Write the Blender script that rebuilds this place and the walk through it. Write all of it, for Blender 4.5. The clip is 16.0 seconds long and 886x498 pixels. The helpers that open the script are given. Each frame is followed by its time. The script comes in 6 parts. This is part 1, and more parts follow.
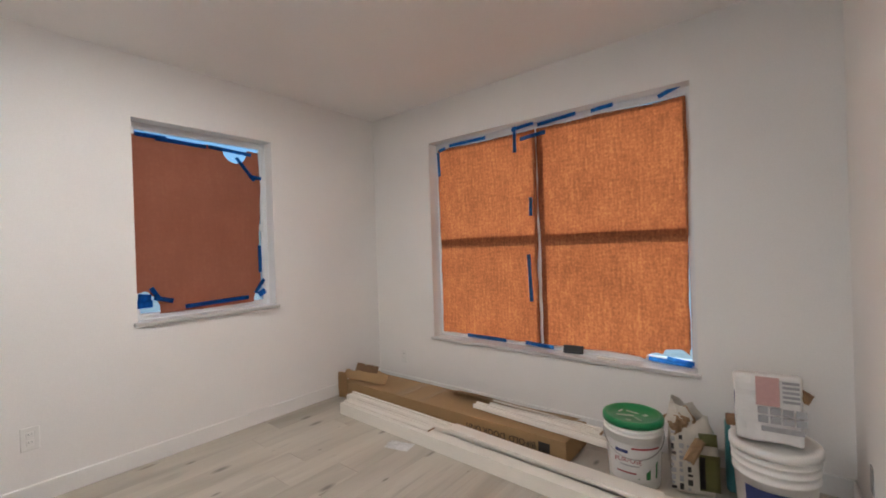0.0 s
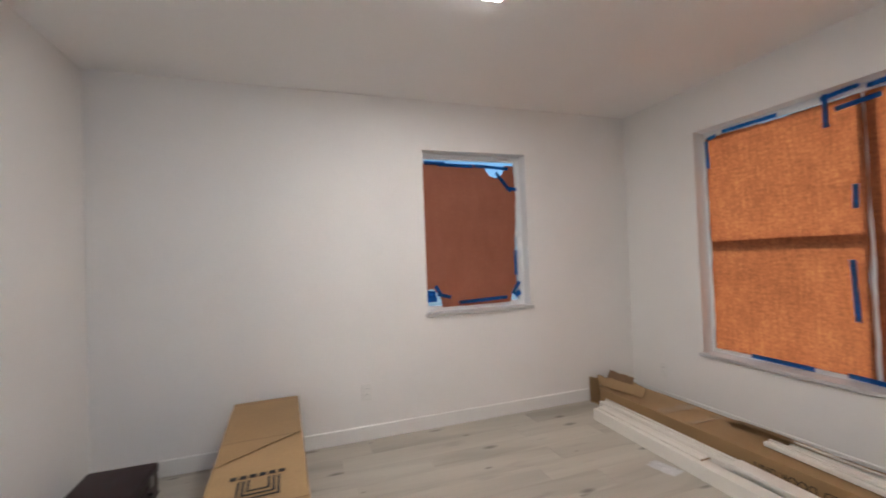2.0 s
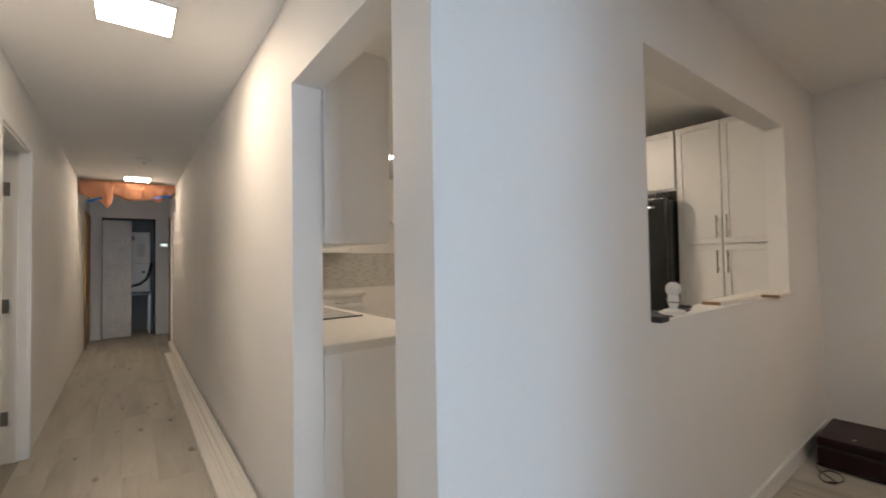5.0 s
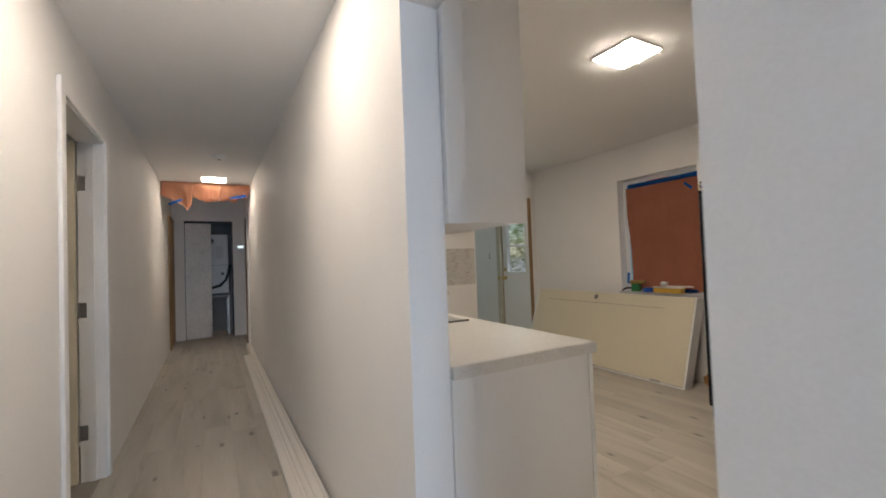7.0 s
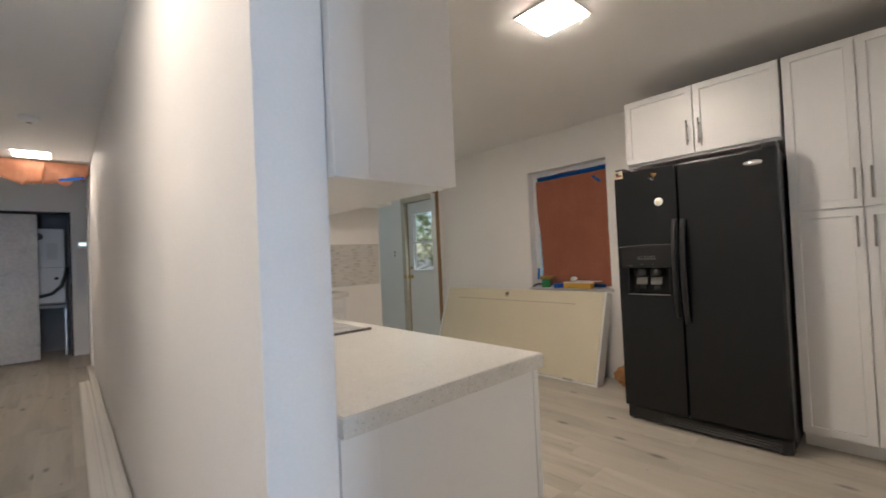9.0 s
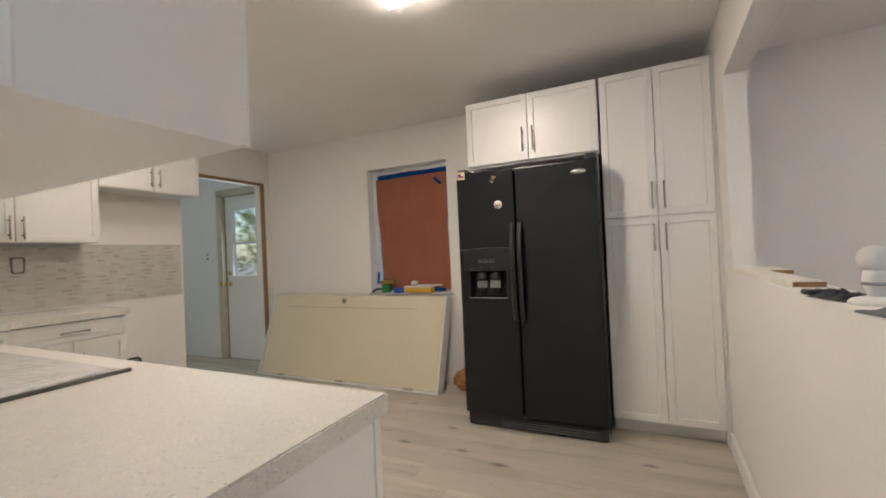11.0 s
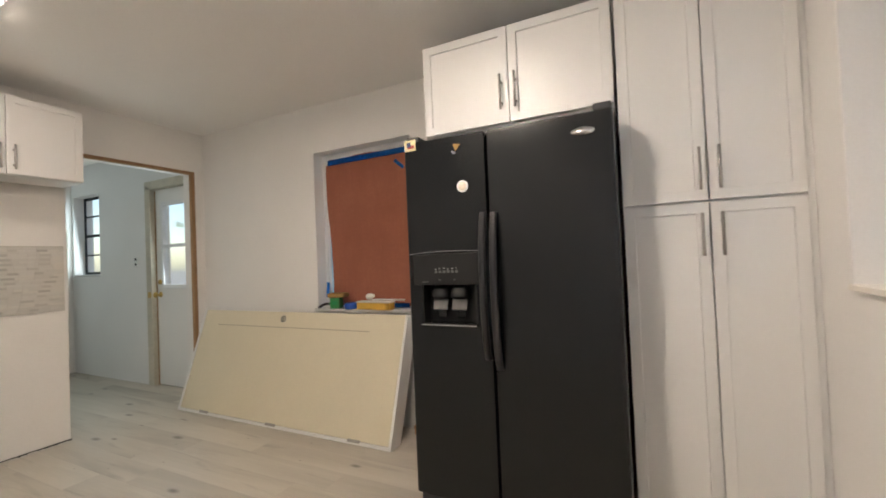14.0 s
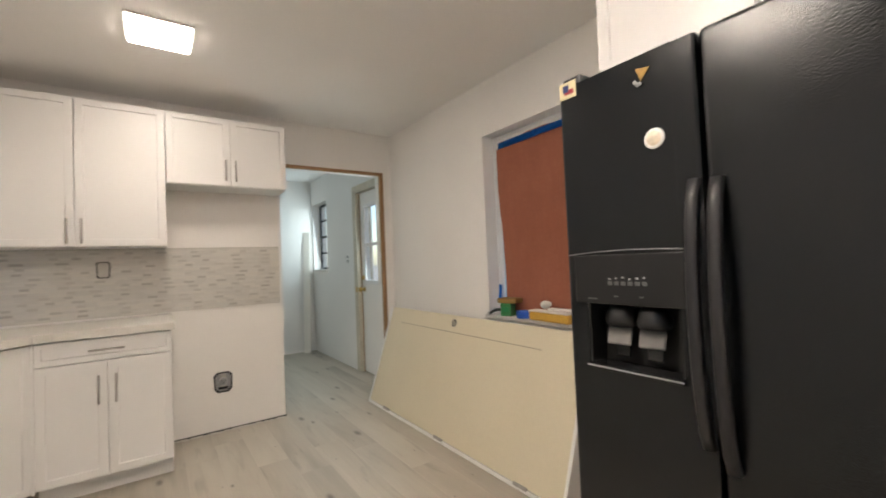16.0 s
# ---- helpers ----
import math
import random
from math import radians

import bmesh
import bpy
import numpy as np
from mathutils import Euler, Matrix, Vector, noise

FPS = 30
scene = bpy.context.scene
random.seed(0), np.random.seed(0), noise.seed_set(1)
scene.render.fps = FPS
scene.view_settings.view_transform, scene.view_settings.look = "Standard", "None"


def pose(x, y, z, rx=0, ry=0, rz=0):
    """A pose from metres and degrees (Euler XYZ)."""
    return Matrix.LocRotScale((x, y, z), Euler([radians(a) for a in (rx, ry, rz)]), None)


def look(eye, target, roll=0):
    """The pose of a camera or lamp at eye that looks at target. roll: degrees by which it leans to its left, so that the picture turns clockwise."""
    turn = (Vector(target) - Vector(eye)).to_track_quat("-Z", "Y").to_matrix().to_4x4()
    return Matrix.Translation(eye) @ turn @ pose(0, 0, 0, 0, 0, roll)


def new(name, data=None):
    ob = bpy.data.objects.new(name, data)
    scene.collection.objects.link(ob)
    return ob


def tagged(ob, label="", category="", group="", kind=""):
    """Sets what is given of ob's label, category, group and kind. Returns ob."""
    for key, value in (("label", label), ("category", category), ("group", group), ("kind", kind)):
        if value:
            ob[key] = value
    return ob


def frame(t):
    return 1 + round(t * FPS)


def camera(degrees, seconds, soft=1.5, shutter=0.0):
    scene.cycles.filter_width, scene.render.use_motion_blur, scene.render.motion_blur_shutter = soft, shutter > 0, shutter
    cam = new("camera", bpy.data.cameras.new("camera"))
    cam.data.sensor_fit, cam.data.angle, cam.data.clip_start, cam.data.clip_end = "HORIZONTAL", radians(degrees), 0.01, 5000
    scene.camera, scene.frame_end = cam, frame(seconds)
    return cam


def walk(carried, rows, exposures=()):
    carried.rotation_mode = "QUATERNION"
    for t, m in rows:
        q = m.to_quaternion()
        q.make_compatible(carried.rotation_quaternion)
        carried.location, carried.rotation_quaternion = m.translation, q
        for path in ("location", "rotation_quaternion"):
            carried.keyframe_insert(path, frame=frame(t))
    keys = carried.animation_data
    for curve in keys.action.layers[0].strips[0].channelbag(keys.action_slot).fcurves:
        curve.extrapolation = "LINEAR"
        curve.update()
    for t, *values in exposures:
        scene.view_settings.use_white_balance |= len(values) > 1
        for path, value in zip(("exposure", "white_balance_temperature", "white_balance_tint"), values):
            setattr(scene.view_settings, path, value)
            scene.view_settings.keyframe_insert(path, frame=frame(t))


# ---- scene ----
cam = camera(93.8, 16.0, soft=1.8, shutter=0.35)
PATH = [
    (0, (0.306, -0.657, 1.227), (-0.955, 0.896, 1.221), -1.9),
    (0.5, (0.25, -0.659, 1.217), (-1.051, 0.86, 1.222), -2.1),
    (1, (0.212, -0.642, 1.223), (-1.27, 0.701, 1.232), -2.2),
    (1.5, (0.249, -0.668, 1.254), (-1.467, 0.359, 1.266), -2.1),
    (2, (0.298, -0.793, 1.259), (-1.59, -0.134, 1.297), -2.2),
    (2.5, (0.474, -0.867, 1.248), (-1.513, -0.641, 1.313), -1.9),
    (3, (0.65, -0.868, 1.277), (-1.337, -1.089, 1.338), -1.7),
    (3.5, (0.826, -0.87, 1.281), (-1.065, -1.518, 1.345), -1.4),
    (4, (1.031, -0.922, 1.268), (-0.673, -1.967, 1.336), -1.2),
    (4.5, (1.206, -1.07, 1.284), (-0.252, -2.438, 1.34), -1.0),
    (5, (1.32, -1.216, 1.281), (0.112, -2.809, 1.332), -0.9),
    (7.5, (1.247, -1.998, 1.227), (0.272, -3.744, 1.281), -2.1),
    (8, (1.168, -2.111, 1.21), (0.077, -3.787, 1.262), -2.3),
    (8.5, (1.08, -2.206, 1.203), (-0.133, -3.796, 1.25), -2.6),
    (9, (1.007, -2.278, 1.199), (-0.342, -3.754, 1.237), -2.6),
    (9.5, (0.926, -2.365, 1.202), (-0.563, -3.7, 1.238), -2.8),
    (10, (0.869, -2.467, 1.209), (-0.758, -3.63, 1.236), -2.7),
    (12.5, (0.31, -2.502, 1.177), (-1.571, -3.181, 1.197), -2.7),
    (13, (0.112, -2.529, 1.18), (-1.76, -3.232, 1.217), -2.4),
    (13.5, (-0.059, -2.562, 1.179), (-1.905, -3.331, 1.217), -2.5),
    (14, (-0.224, -2.615, 1.187), (-2.02, -3.493, 1.229), -2.4),
    (14.5, (-0.398, -2.651, 1.196), (-2.11, -3.685, 1.233), -2.6),
    (15, (-0.576, -2.715, 1.215), (-2.16, -3.936, 1.246), -2.5),
    (15.5, (-0.708, -2.749, 1.209), (-2.111, -4.174, 1.255), -2.6),
    (16, (-0.851, -2.78, 1.206), (-1.994, -4.419, 1.265), -2.4),
]
EXPOSURES = [(0.0, 0.57, 6250, 10), (1.5, 0.54, 6250, 10), (2.5, 0.50, 6150, 10), (3.5, 0.37, 6250, 10), (4.0, 0.19, 6700, 10), (4.5, 0.0, 7050, 10), (5.0, -0.05, 7350, 10), (7.5, -0.04, 6550, 10), (8.0, 0.06, 6520, 10), (8.5, 0.13, 6500, 10),
             (9.0, 0.14, 6500, 10), (10.0, 0.25, 6500, 10), (12.5, 0.48, 6600, 10), (14.0, 0.60, 6600, 10), (15.0, 0.64, 6600, 10), (16.0, 0.71, 6550, 10)]
walk(cam, [(t, look(eye, target, roll)) for t, eye, target, roll in PATH], EXPOSURES)

# ---- world and sun ----
SUN_AZIMUTH, SUN_HEIGHT = 10.0, 34.0
world = bpy.data.worlds.new("sky")
world.use_nodes = True
scene.world = world
sky = world.node_tree.nodes.new("ShaderNodeTexSky")
sky.sky_type, sky.sun_disc = "NISHITA", False
sky.sun_elevation, sky.sun_rotation = radians(SUN_HEIGHT), radians(SUN_AZIMUTH)
world.node_tree.links.new(sky.outputs[0], world.node_tree.nodes["Background"].inputs[0])
world.node_tree.nodes["Background"].inputs[1].default_value = 0.12
sun = new("sun", bpy.data.lights.new("sun", "SUN"))
sun.data.energy, sun.data.angle, sun.data.color = 2.6, radians(0.8), (1.0, 0.93, 0.82)
away = Vector((math.sin(radians(SUN_AZIMUTH)) * math.cos(radians(SUN_HEIGHT)), math.cos(radians(SUN_AZIMUTH)) * math.cos(radians(SUN_HEIGHT)), math.sin(radians(SUN_HEIGHT))))
sun.matrix_world = look(away * 30, (0, 0, 0))
PANEL_GLOW = 100.0
PANEL_TINT = (1.0, 0.873, 0.755)

HALL_SHARE, SINK_SHARE, END_SHARE, DINING_SHARE = 0.53, 0.27, 0.38, 0.69
DINING_TINT = (1.0, 0.945, 0.88)


# area lamps that stand in for daylight through the glazed openings
def sky_lamp(name, eye, target, w, h, watts, tint=(0.73, 0.89, 0.93)):
    ob = new(name, bpy.data.lights.new(name, "AREA"))
    ob.data.shape, ob.data.size, ob.data.size_y = "RECTANGLE", w, h
    ob.data.energy, ob.data.color = watts, tint
    ob.matrix_world = look(eye, target)


# entry opening is unseen; this lamp gives the bluish light on the pass-through wall
sky_lamp("entry_daylight", (1.50, 1.93, 1.02), (1.50, -4.0, 1.02), 0.66, 1.9, 56.0, (0.44, 0.665, 1.0))
sky_lamp("utility_window_daylight", (-2.80, -8.49, 1.62), (0.0, -8.49, 1.3), 0.50, 0.86, 3.6)
sky_lamp("back_door_daylight", (-2.745, -6.83, 1.45), (0.0, -7.0, 1.2), 0.40, 0.8, 4.5)


# ---- materials ----
def material(name, base, rough=0.5, metal=0.0, vary=0.0, scale=8.0, bump=0.0, fine=60.0, stretch=(1, 1, 1), spread=0.0, coat=0.0):
    """A procedural surface: two scales of colour change, fine relief, and a random shift per object."""
    m = bpy.data.materials.new(name)
    m.use_nodes = True
    n, ln = m.node_tree.nodes, m.node_tree.links
    b = n["Principled BSDF"]
    b.inputs["Base Color"].default_value = (*base, 1)
    b.inputs["Roughness"].default_value, b.inputs["Metallic"].default_value = rough, metal
    b.inputs["Coat Weight"].default_value = coat
    if vary or bump or spread:
        co = n.new("ShaderNodeTexCoord")
        mp = n.new("ShaderNodeMapping")
        mp.inputs["Scale"].default_value = stretch
        ln.new(co.outputs["Object"], mp.inputs["Vector"])
    if vary or spread:
        a = n.new("ShaderNodeTexNoise")
        a.inputs["Scale"].default_value, a.inputs["Detail"].default_value = scale, 5
        c = n.new("ShaderNodeTexNoise")
        c.inputs["Scale"].default_value, c.inputs["Detail"].default_value = fine, 3
        ln.new(mp.outputs[0], a.inputs["Vector"])
        ln.new(mp.outputs[0], c.inputs["Vector"])
        add = n.new("ShaderNodeMath")
        add.operation = "ADD"
        ln.new(a.outputs["Fac"], add.inputs[0])
        ln.new(c.outputs["Fac"], add.inputs[1])
        rng = n.new("ShaderNodeMapRange")
        rng.inputs["From Min"].default_value, rng.inputs["From Max"].default_value = 0.6, 1.4
        rng.inputs["To Min"].default_value, rng.inputs["To Max"].default_value = 1 - vary, 1 + vary
        ln.new(add.outputs[0], rng.inputs["Value"])
        last = rng.outputs[0]
        if spread:
            info = n.new("ShaderNodeObjectInfo")
            r2 = n.new("ShaderNodeMapRange")
            r2.inputs["To Min"].default_value, r2.inputs["To Max"].default_value = 1 - spread, 1 + spread
            ln.new(info.outputs["Random"], r2.inputs["Value"])
            mul = n.new("ShaderNodeMath")
            mul.operation = "MULTIPLY"
            ln.new(last, mul.inputs[0])
            ln.new(r2.outputs[0], mul.inputs[1])
            last = mul.outputs[0]
        hsv = n.new("ShaderNodeHueSaturation")
        hsv.inputs["Color"].default_value = (*base, 1)
        ln.new(last, hsv.inputs["Value"])
        ln.new(hsv.outputs[0], b.inputs["Base Color"])
        rr = n.new("ShaderNodeMapRange")
        rr.inputs["To Min"].default_value, rr.inputs["To Max"].default_value = max(0.02, rough - 0.08), min(1, rough + 0.08)
        ln.new(a.outputs["Fac"], rr.inputs["Value"])
        ln.new(rr.outputs[0], b.inputs["Roughness"])
    if bump:
        d = n.new("ShaderNodeTexNoise")
        d.inputs["Scale"].default_value, d.inputs["Detail"].default_value = fine, 4
        ln.new(mp.outputs[0], d.inputs["Vector"])
        bp = n.new("ShaderNodeBump")
        bp.inputs["Strength"].default_value, bp.inputs["Distance"].default_value = bump, 0.01
        ln.new(d.outputs["Fac"], bp.inputs["Height"])
        ln.new(bp.outputs[0], b.inputs["Normal"])
    return m


def plank_material():
    """Grey-beige vinyl plank: long streaks, dark knots, each board a shade of its own."""
    m = bpy.data.materials.new("vinyl_plank")
    m.use_nodes = True
    n, ln = m.node_tree.nodes, m.node_tree.links
    b = n["Principled BSDF"]
    co, info = n.new("ShaderNodeTexCoord"), n.new("ShaderNodeObjectInfo")
    shift = n.new("ShaderNodeVectorMath")
    shift.operation = "MULTIPLY_ADD"
    ln.new(info.outputs["Random"], shift.inputs[0])
    shift.inputs[1].default_value = (37.0, 61.0, 13.0)
    ln.new(co.outputs["Object"], shift.inputs[2])
    def streak(sx, sy, scale, detail):
        mp = n.new("ShaderNodeMapping")
        mp.inputs["Scale"].default_value = (sx, sy, 1)
        ln.new(shift.outputs[0], mp.inputs["Vector"])
        t = n.new("ShaderNodeTexNoise")
        t.inputs["Scale"].default_value, t.inputs["Detail"].default_value = scale, detail
        t.inputs["Distortion"].default_value = 0.6
        ln.new(mp.outputs[0], t.inputs["Vector"])
        return t.outputs["Fac"]
    broad, grain, cloud = streak(4, 0.55, 1.2, 3), streak(60, 2.0, 2.0, 4), streak(14, 1.6, 1.1, 3)
    ramp = n.new("ShaderNodeValToRGB")
    e = ramp.color_ramp.elements
    e[0].position, e[0].color = 0.28, (0.352, 0.318, 0.265, 1)
    e[1].position, e[1].color = 0.72, (0.525, 0.485, 0.415, 1)
    e.new(0.46).color = (0.455, 0.415, 0.350, 1)
    ln.new(broad, ramp.inputs[0])
    g = n.new("ShaderNodeMapRange")
    g.inputs["From Min"].default_value, g.inputs["From Max"].default_value = 0.3, 0.7
    g.inputs["To Min"].default_value, g.inputs["To Max"].default_value = 0.96, 1.035
    ln.new(grain, g.inputs["Value"])
    # a few dark knots, long along the board, each with a smudge round it
    kmap = n.new("ShaderNodeMapping")
    kmap.inputs["Scale"].default_value = (4.2, 1.7, 1)
    ln.new(shift.outputs[0], kmap.inputs["Vector"])
    cells = n.new("ShaderNodeTexVoronoi")
    cells.voronoi_dimensions = "2D"
    cells.inputs["Scale"].default_value = 1.0
    ln.new(kmap.outputs[0], cells.inputs["Vector"])
    pick = n.new("ShaderNodeSeparateColor")
    ln.new(cells.outputs["Color"], pick.inputs[0])
    reach = n.new("ShaderNodeMapRange")
    reach.inputs["From Min"].default_value, reach.inputs["From Max"].default_value = 0.45, 1.0
    reach.inputs["To Min"].default_value, reach.inputs["To Max"].default_value = 0.02, 0.125
    ln.new(pick.outputs[0], reach.inputs["Value"])
    ratio = n.new("ShaderNodeMath")
    ratio.operation = "DIVIDE"
    ln.new(cells.outputs["Distance"], ratio.inputs[0])
    ln.new(reach.outputs[0], ratio.inputs[1])
    k = n.new("ShaderNodeMapRange")
    k.inputs["From Min"].default_value, k.inputs["From Max"].default_value = 0.25, 1.0
    k.inputs["To Min"].default_value, k.inputs["To Max"].default_value = 0.42, 1.0
    ln.new(ratio.outputs[0], k.inputs["Value"])
    c2 = n.new("ShaderNodeMapRange")
    c2.inputs["From Min"].default_value, c2.inputs["From Max"].default_value = 0.60, 0.74
    c2.inputs["To Min"].default_value, c2.inputs["To Max"].default_value = 1.0, 0.80
    ln.new(cloud, c2.inputs["Value"])
    tone = n.new("ShaderNodeMapRange")
    tone.inputs["To Min"].default_value, tone.inputs["To Max"].default_value = 0.94, 1.055
    ln.new(info.outputs["Random"], tone.inputs["Value"])
    v = g.outputs[0]
    for o in (k.outputs[0], c2.outputs[0], tone.outputs[0]):
        mul = n.new("ShaderNodeMath")
        mul.operation = "MULTIPLY"
        ln.new(v, mul.inputs[0])
        ln.new(o, mul.inputs[1])
        v = mul.outputs[0]
    hsv = n.new("ShaderNodeHueSaturation")
    ln.new(ramp.outputs[0], hsv.inputs["Color"])
    ln.new(v, hsv.inputs["Value"])
    ln.new(hsv.outputs[0], b.inputs["Base Color"])
    b.inputs["Roughness"].default_value = 0.42
    bp = n.new("ShaderNodeBump")
    bp.inputs["Strength"].default_value, bp.inputs["Distance"].default_value = 0.12, 0.004
    ln.new(grain, bp.inputs["Height"])
    ln.new(bp.outputs[0], b.inputs["Normal"])
    return m


def paper_material(name, front, through_tint, share, fibre, depth=(0.85, 1.25)):
    """Builder's paper that lets some light through; fibres and clouding change how much."""
    m = bpy.data.materials.new(name)
    m.use_nodes = True
    n, ln = m.node_tree.nodes, m.node_tree.links
    n.remove(n["Principled BSDF"])
    co = n.new("ShaderNodeTexCoord")
    facs = []
    for sc, st, dt in ((fibre, (1.0, 1.0, 0.8), 2), (fibre * 0.8, (1.0, 1.0, 0.14), 2), (fibre * 0.8, (0.22, 0.22, 1.0), 2), (5.0, (1, 1, 0.6), 4)):
        mp = n.new("ShaderNodeMapping")
        mp.inputs["Scale"].default_value = st
        ln.new(co.outputs["Object"], mp.inputs["Vector"])
        t = n.new("ShaderNodeTexNoise")
        t.inputs["Scale"].default_value, t.inputs["Detail"].default_value = sc, dt
        ln.new(mp.outputs[0], t.inputs["Vector"])
        facs.append(t.outputs["Fac"])
    total = facs[0]
    for o, share_ in ((facs[1], 0.8), (facs[2], 0.55), (facs[3], 0.5)):
        more = n.new("ShaderNodeMath")
        more.operation = "MULTIPLY_ADD"
        ln.new(o, more.inputs[0])
        more.inputs[1].default_value = share_
        ln.new(total, more.inputs[2])
        total = more.outputs[0]
    ramp = n.new("ShaderNodeMapRange")
    ramp.inputs["From Min"].default_value, ramp.inputs["From Max"].default_value = 1.15, 1.72
    ramp.inputs["To Min"].default_value, ramp.inputs["To Max"].default_value = depth
    ln.new(total, ramp.inputs["Value"])
    # thin spots between the fibres let yellower light through
    thin = n.new("ShaderNodeMapRange")
    thin.inputs["From Min"].default_value, thin.inputs["From Max"].default_value = 1.46, 1.72
    ln.new(total, thin.inputs["Value"])
    warm = n.new("ShaderNodeMixRGB")
    ln.new(thin.outputs[0], warm.inputs[0])
    warm.inputs[1].default_value = (*through_tint, 1)
    warm.inputs[2].default_value = (through_tint[0] * 1.02, through_tint[1] * 1.3, through_tint[2] * 1.3, 1)
    hsv = n.new("ShaderNodeHueSaturation")
    ln.new(warm.outputs[0], hsv.inputs["Color"])
    ln.new(ramp.outputs[0], hsv.inputs["Value"])
    tr, df, mx = n.new("ShaderNodeBsdfTranslucent"), n.new("ShaderNodeBsdfDiffuse"), n.new("ShaderNodeMixShader")
    ln.new(hsv.outputs[0], tr.inputs["Color"])
    r3 = n.new("ShaderNodeMapRange")
    r3.inputs["To Min"].default_value, r3.inputs["To Max"].default_value = 0.85, 1.15
    ln.new(facs[3], r3.inputs["Value"])
    h2 = n.new("ShaderNodeHueSaturation")
    h2.inputs["Color"].default_value = (*front, 1)
    ln.new(r3.outputs[0], h2.inputs["Value"])
    ln.new(h2.outputs[0], df.inputs["Color"])
    mx.inputs[0].default_value = share
    ln.new(df.outputs[0], mx.inputs[1])
    ln.new(tr.outputs[0], mx.inputs[2])
    bp = n.new("ShaderNodeBump")
    bp.inputs["Strength"].default_value, bp.inputs["Distance"].default_value = 0.25, 0.01
    ln.new(facs[3], bp.inputs["Height"])
    ln.new(bp.outputs[0], df.inputs["Normal"])
    ln.new(mx.outputs[0], n["Material Output"].inputs[0])
    return m


def quartz_material():
    """Pale engineered stone with fine grey specks and soft clouds."""
    m = material("speckled_quartz", (0.66, 0.64, 0.60), 0.42, vary=0.05, scale=9, fine=60)
    n, ln = m.node_tree.nodes, m.node_tree.links
    b = n["Principled BSDF"]
    old = b.inputs["Base Color"].links[0].from_socket
    co = n.new("ShaderNodeTexCoord")
    for size, cut, tone in ((190.0, 0.665, (0.42, 0.40, 0.375, 1)), (95.0, 0.70, (0.52, 0.50, 0.47, 1)), (240.0, 0.66, (0.80, 0.79, 0.77, 1))):
        t, r, mix = n.new("ShaderNodeTexNoise"), n.new("ShaderNodeMapRange"), n.new("ShaderNodeMixRGB")
        t.inputs["Scale"].default_value, t.inputs["Detail"].default_value = size, 1.0
        ln.new(co.outputs["Object"], t.inputs["Vector"])
        r.inputs["From Min"].default_value, r.inputs["From Max"].default_value = cut, cut + 0.05
        ln.new(t.outputs["Fac"], r.inputs["Value"])
        ln.new(r.outputs[0], mix.inputs[0])
        ln.new(old, mix.inputs[1])
        mix.inputs[2].default_value = tone
        old = mix.outputs[0]
    ln.new(old, b.inputs["Base Color"])
    return m


def glass_material(name, rough=0.0):
    m = bpy.data.materials.new(name)
    m.use_nodes = True
    b = m.node_tree.nodes["Principled BSDF"]
    b.inputs["Transmission Weight"].default_value, b.inputs["Roughness"].default_value, b.inputs["IOR"].default_value = 1.0, rough, 1.1
    b.inputs["Base Color"].default_value = (0.95, 0.98, 0.97, 1)
    return m


def glow_material(name, tint, strength):
    m = bpy.data.materials.new(name)
    m.use_nodes = True
    b = m.node_tree.nodes["Principled BSDF"]
    b.inputs["Base Color"].default_value = (0.9, 0.9, 0.9, 1)
    b.inputs["Emission Color"].default_value, b.inputs["Emission Strength"].default_value = (*tint, 1), strength
    return m


def island_material(name, tones, rough, by_object=False):
    """Small pieces in one mesh, each with a tone of its own."""
    m = bpy.data.materials.new(name)
    m.use_nodes = True
    n, ln = m.node_tree.nodes, m.node_tree.links
    geo, ramp = n.new("ShaderNodeNewGeometry"), n.new("ShaderNodeValToRGB")
    ramp.color_ramp.interpolation = "CONSTANT"
    e = ramp.color_ramp.elements
    e[0].position, e[0].color = tones[0][0], (*tones[0][1], 1)
    e[1].position, e[1].color = tones[1][0], (*tones[1][1], 1)
    for p, c in tones[2:]:
        e.new(p).color = (*c, 1)
    info = n.new("ShaderNodeObjectInfo")
    ln.new(info.outputs["Random"] if by_object else geo.outputs["Random Per Island"], ramp.inputs[0])
    ln.new(ramp.outputs[0], n["Principled BSDF"].inputs["Base Color"])
    n["Principled BSDF"].inputs["Roughness"].default_value = rough
    return m


WALL = material("wall_paint", (0.83, 0.812, 0.79), 0.6, vary=0.04, scale=1.9, bump=0.05, fine=170)
CEIL = material("ceiling_paint", (0.88, 0.87, 0.855), 0.75, vary=0.03, scale=1.2, bump=0.09, fine=120)
TRIM = material("trim_paint", (0.82, 0.81, 0.79), 0.4, vary=0.02, scale=5, bump=0.02)
CABINET = material("cabinet_paint", (0.78, 0.772, 0.762), 0.33, vary=0.012, scale=3, bump=0.012, fine=90)
STEEL = material("brushed_steel", (0.42, 0.40, 0.38), 0.34, 1.0, vary=0.08, scale=30, stretch=(1, 1, 0.1))
CHROME = material("polished_steel", (0.7, 0.7, 0.7), 0.16, 1.0, vary=0.04, scale=12)
BRASS = material("worn_brass", (0.55, 0.38, 0.13), 0.35, 1.0, vary=0.15, scale=20)
BLACKFRIDGE = material("pebbled_black", (0.004, 0.0052, 0.0068), 0.20, vary=0.15, scale=5, bump=0.13, fine=185, stretch=(1, 1, 1.5))
BLACKFRIDGE.node_tree.nodes["Principled BSDF"].inputs["Specular IOR Level"].default_value = 0.48
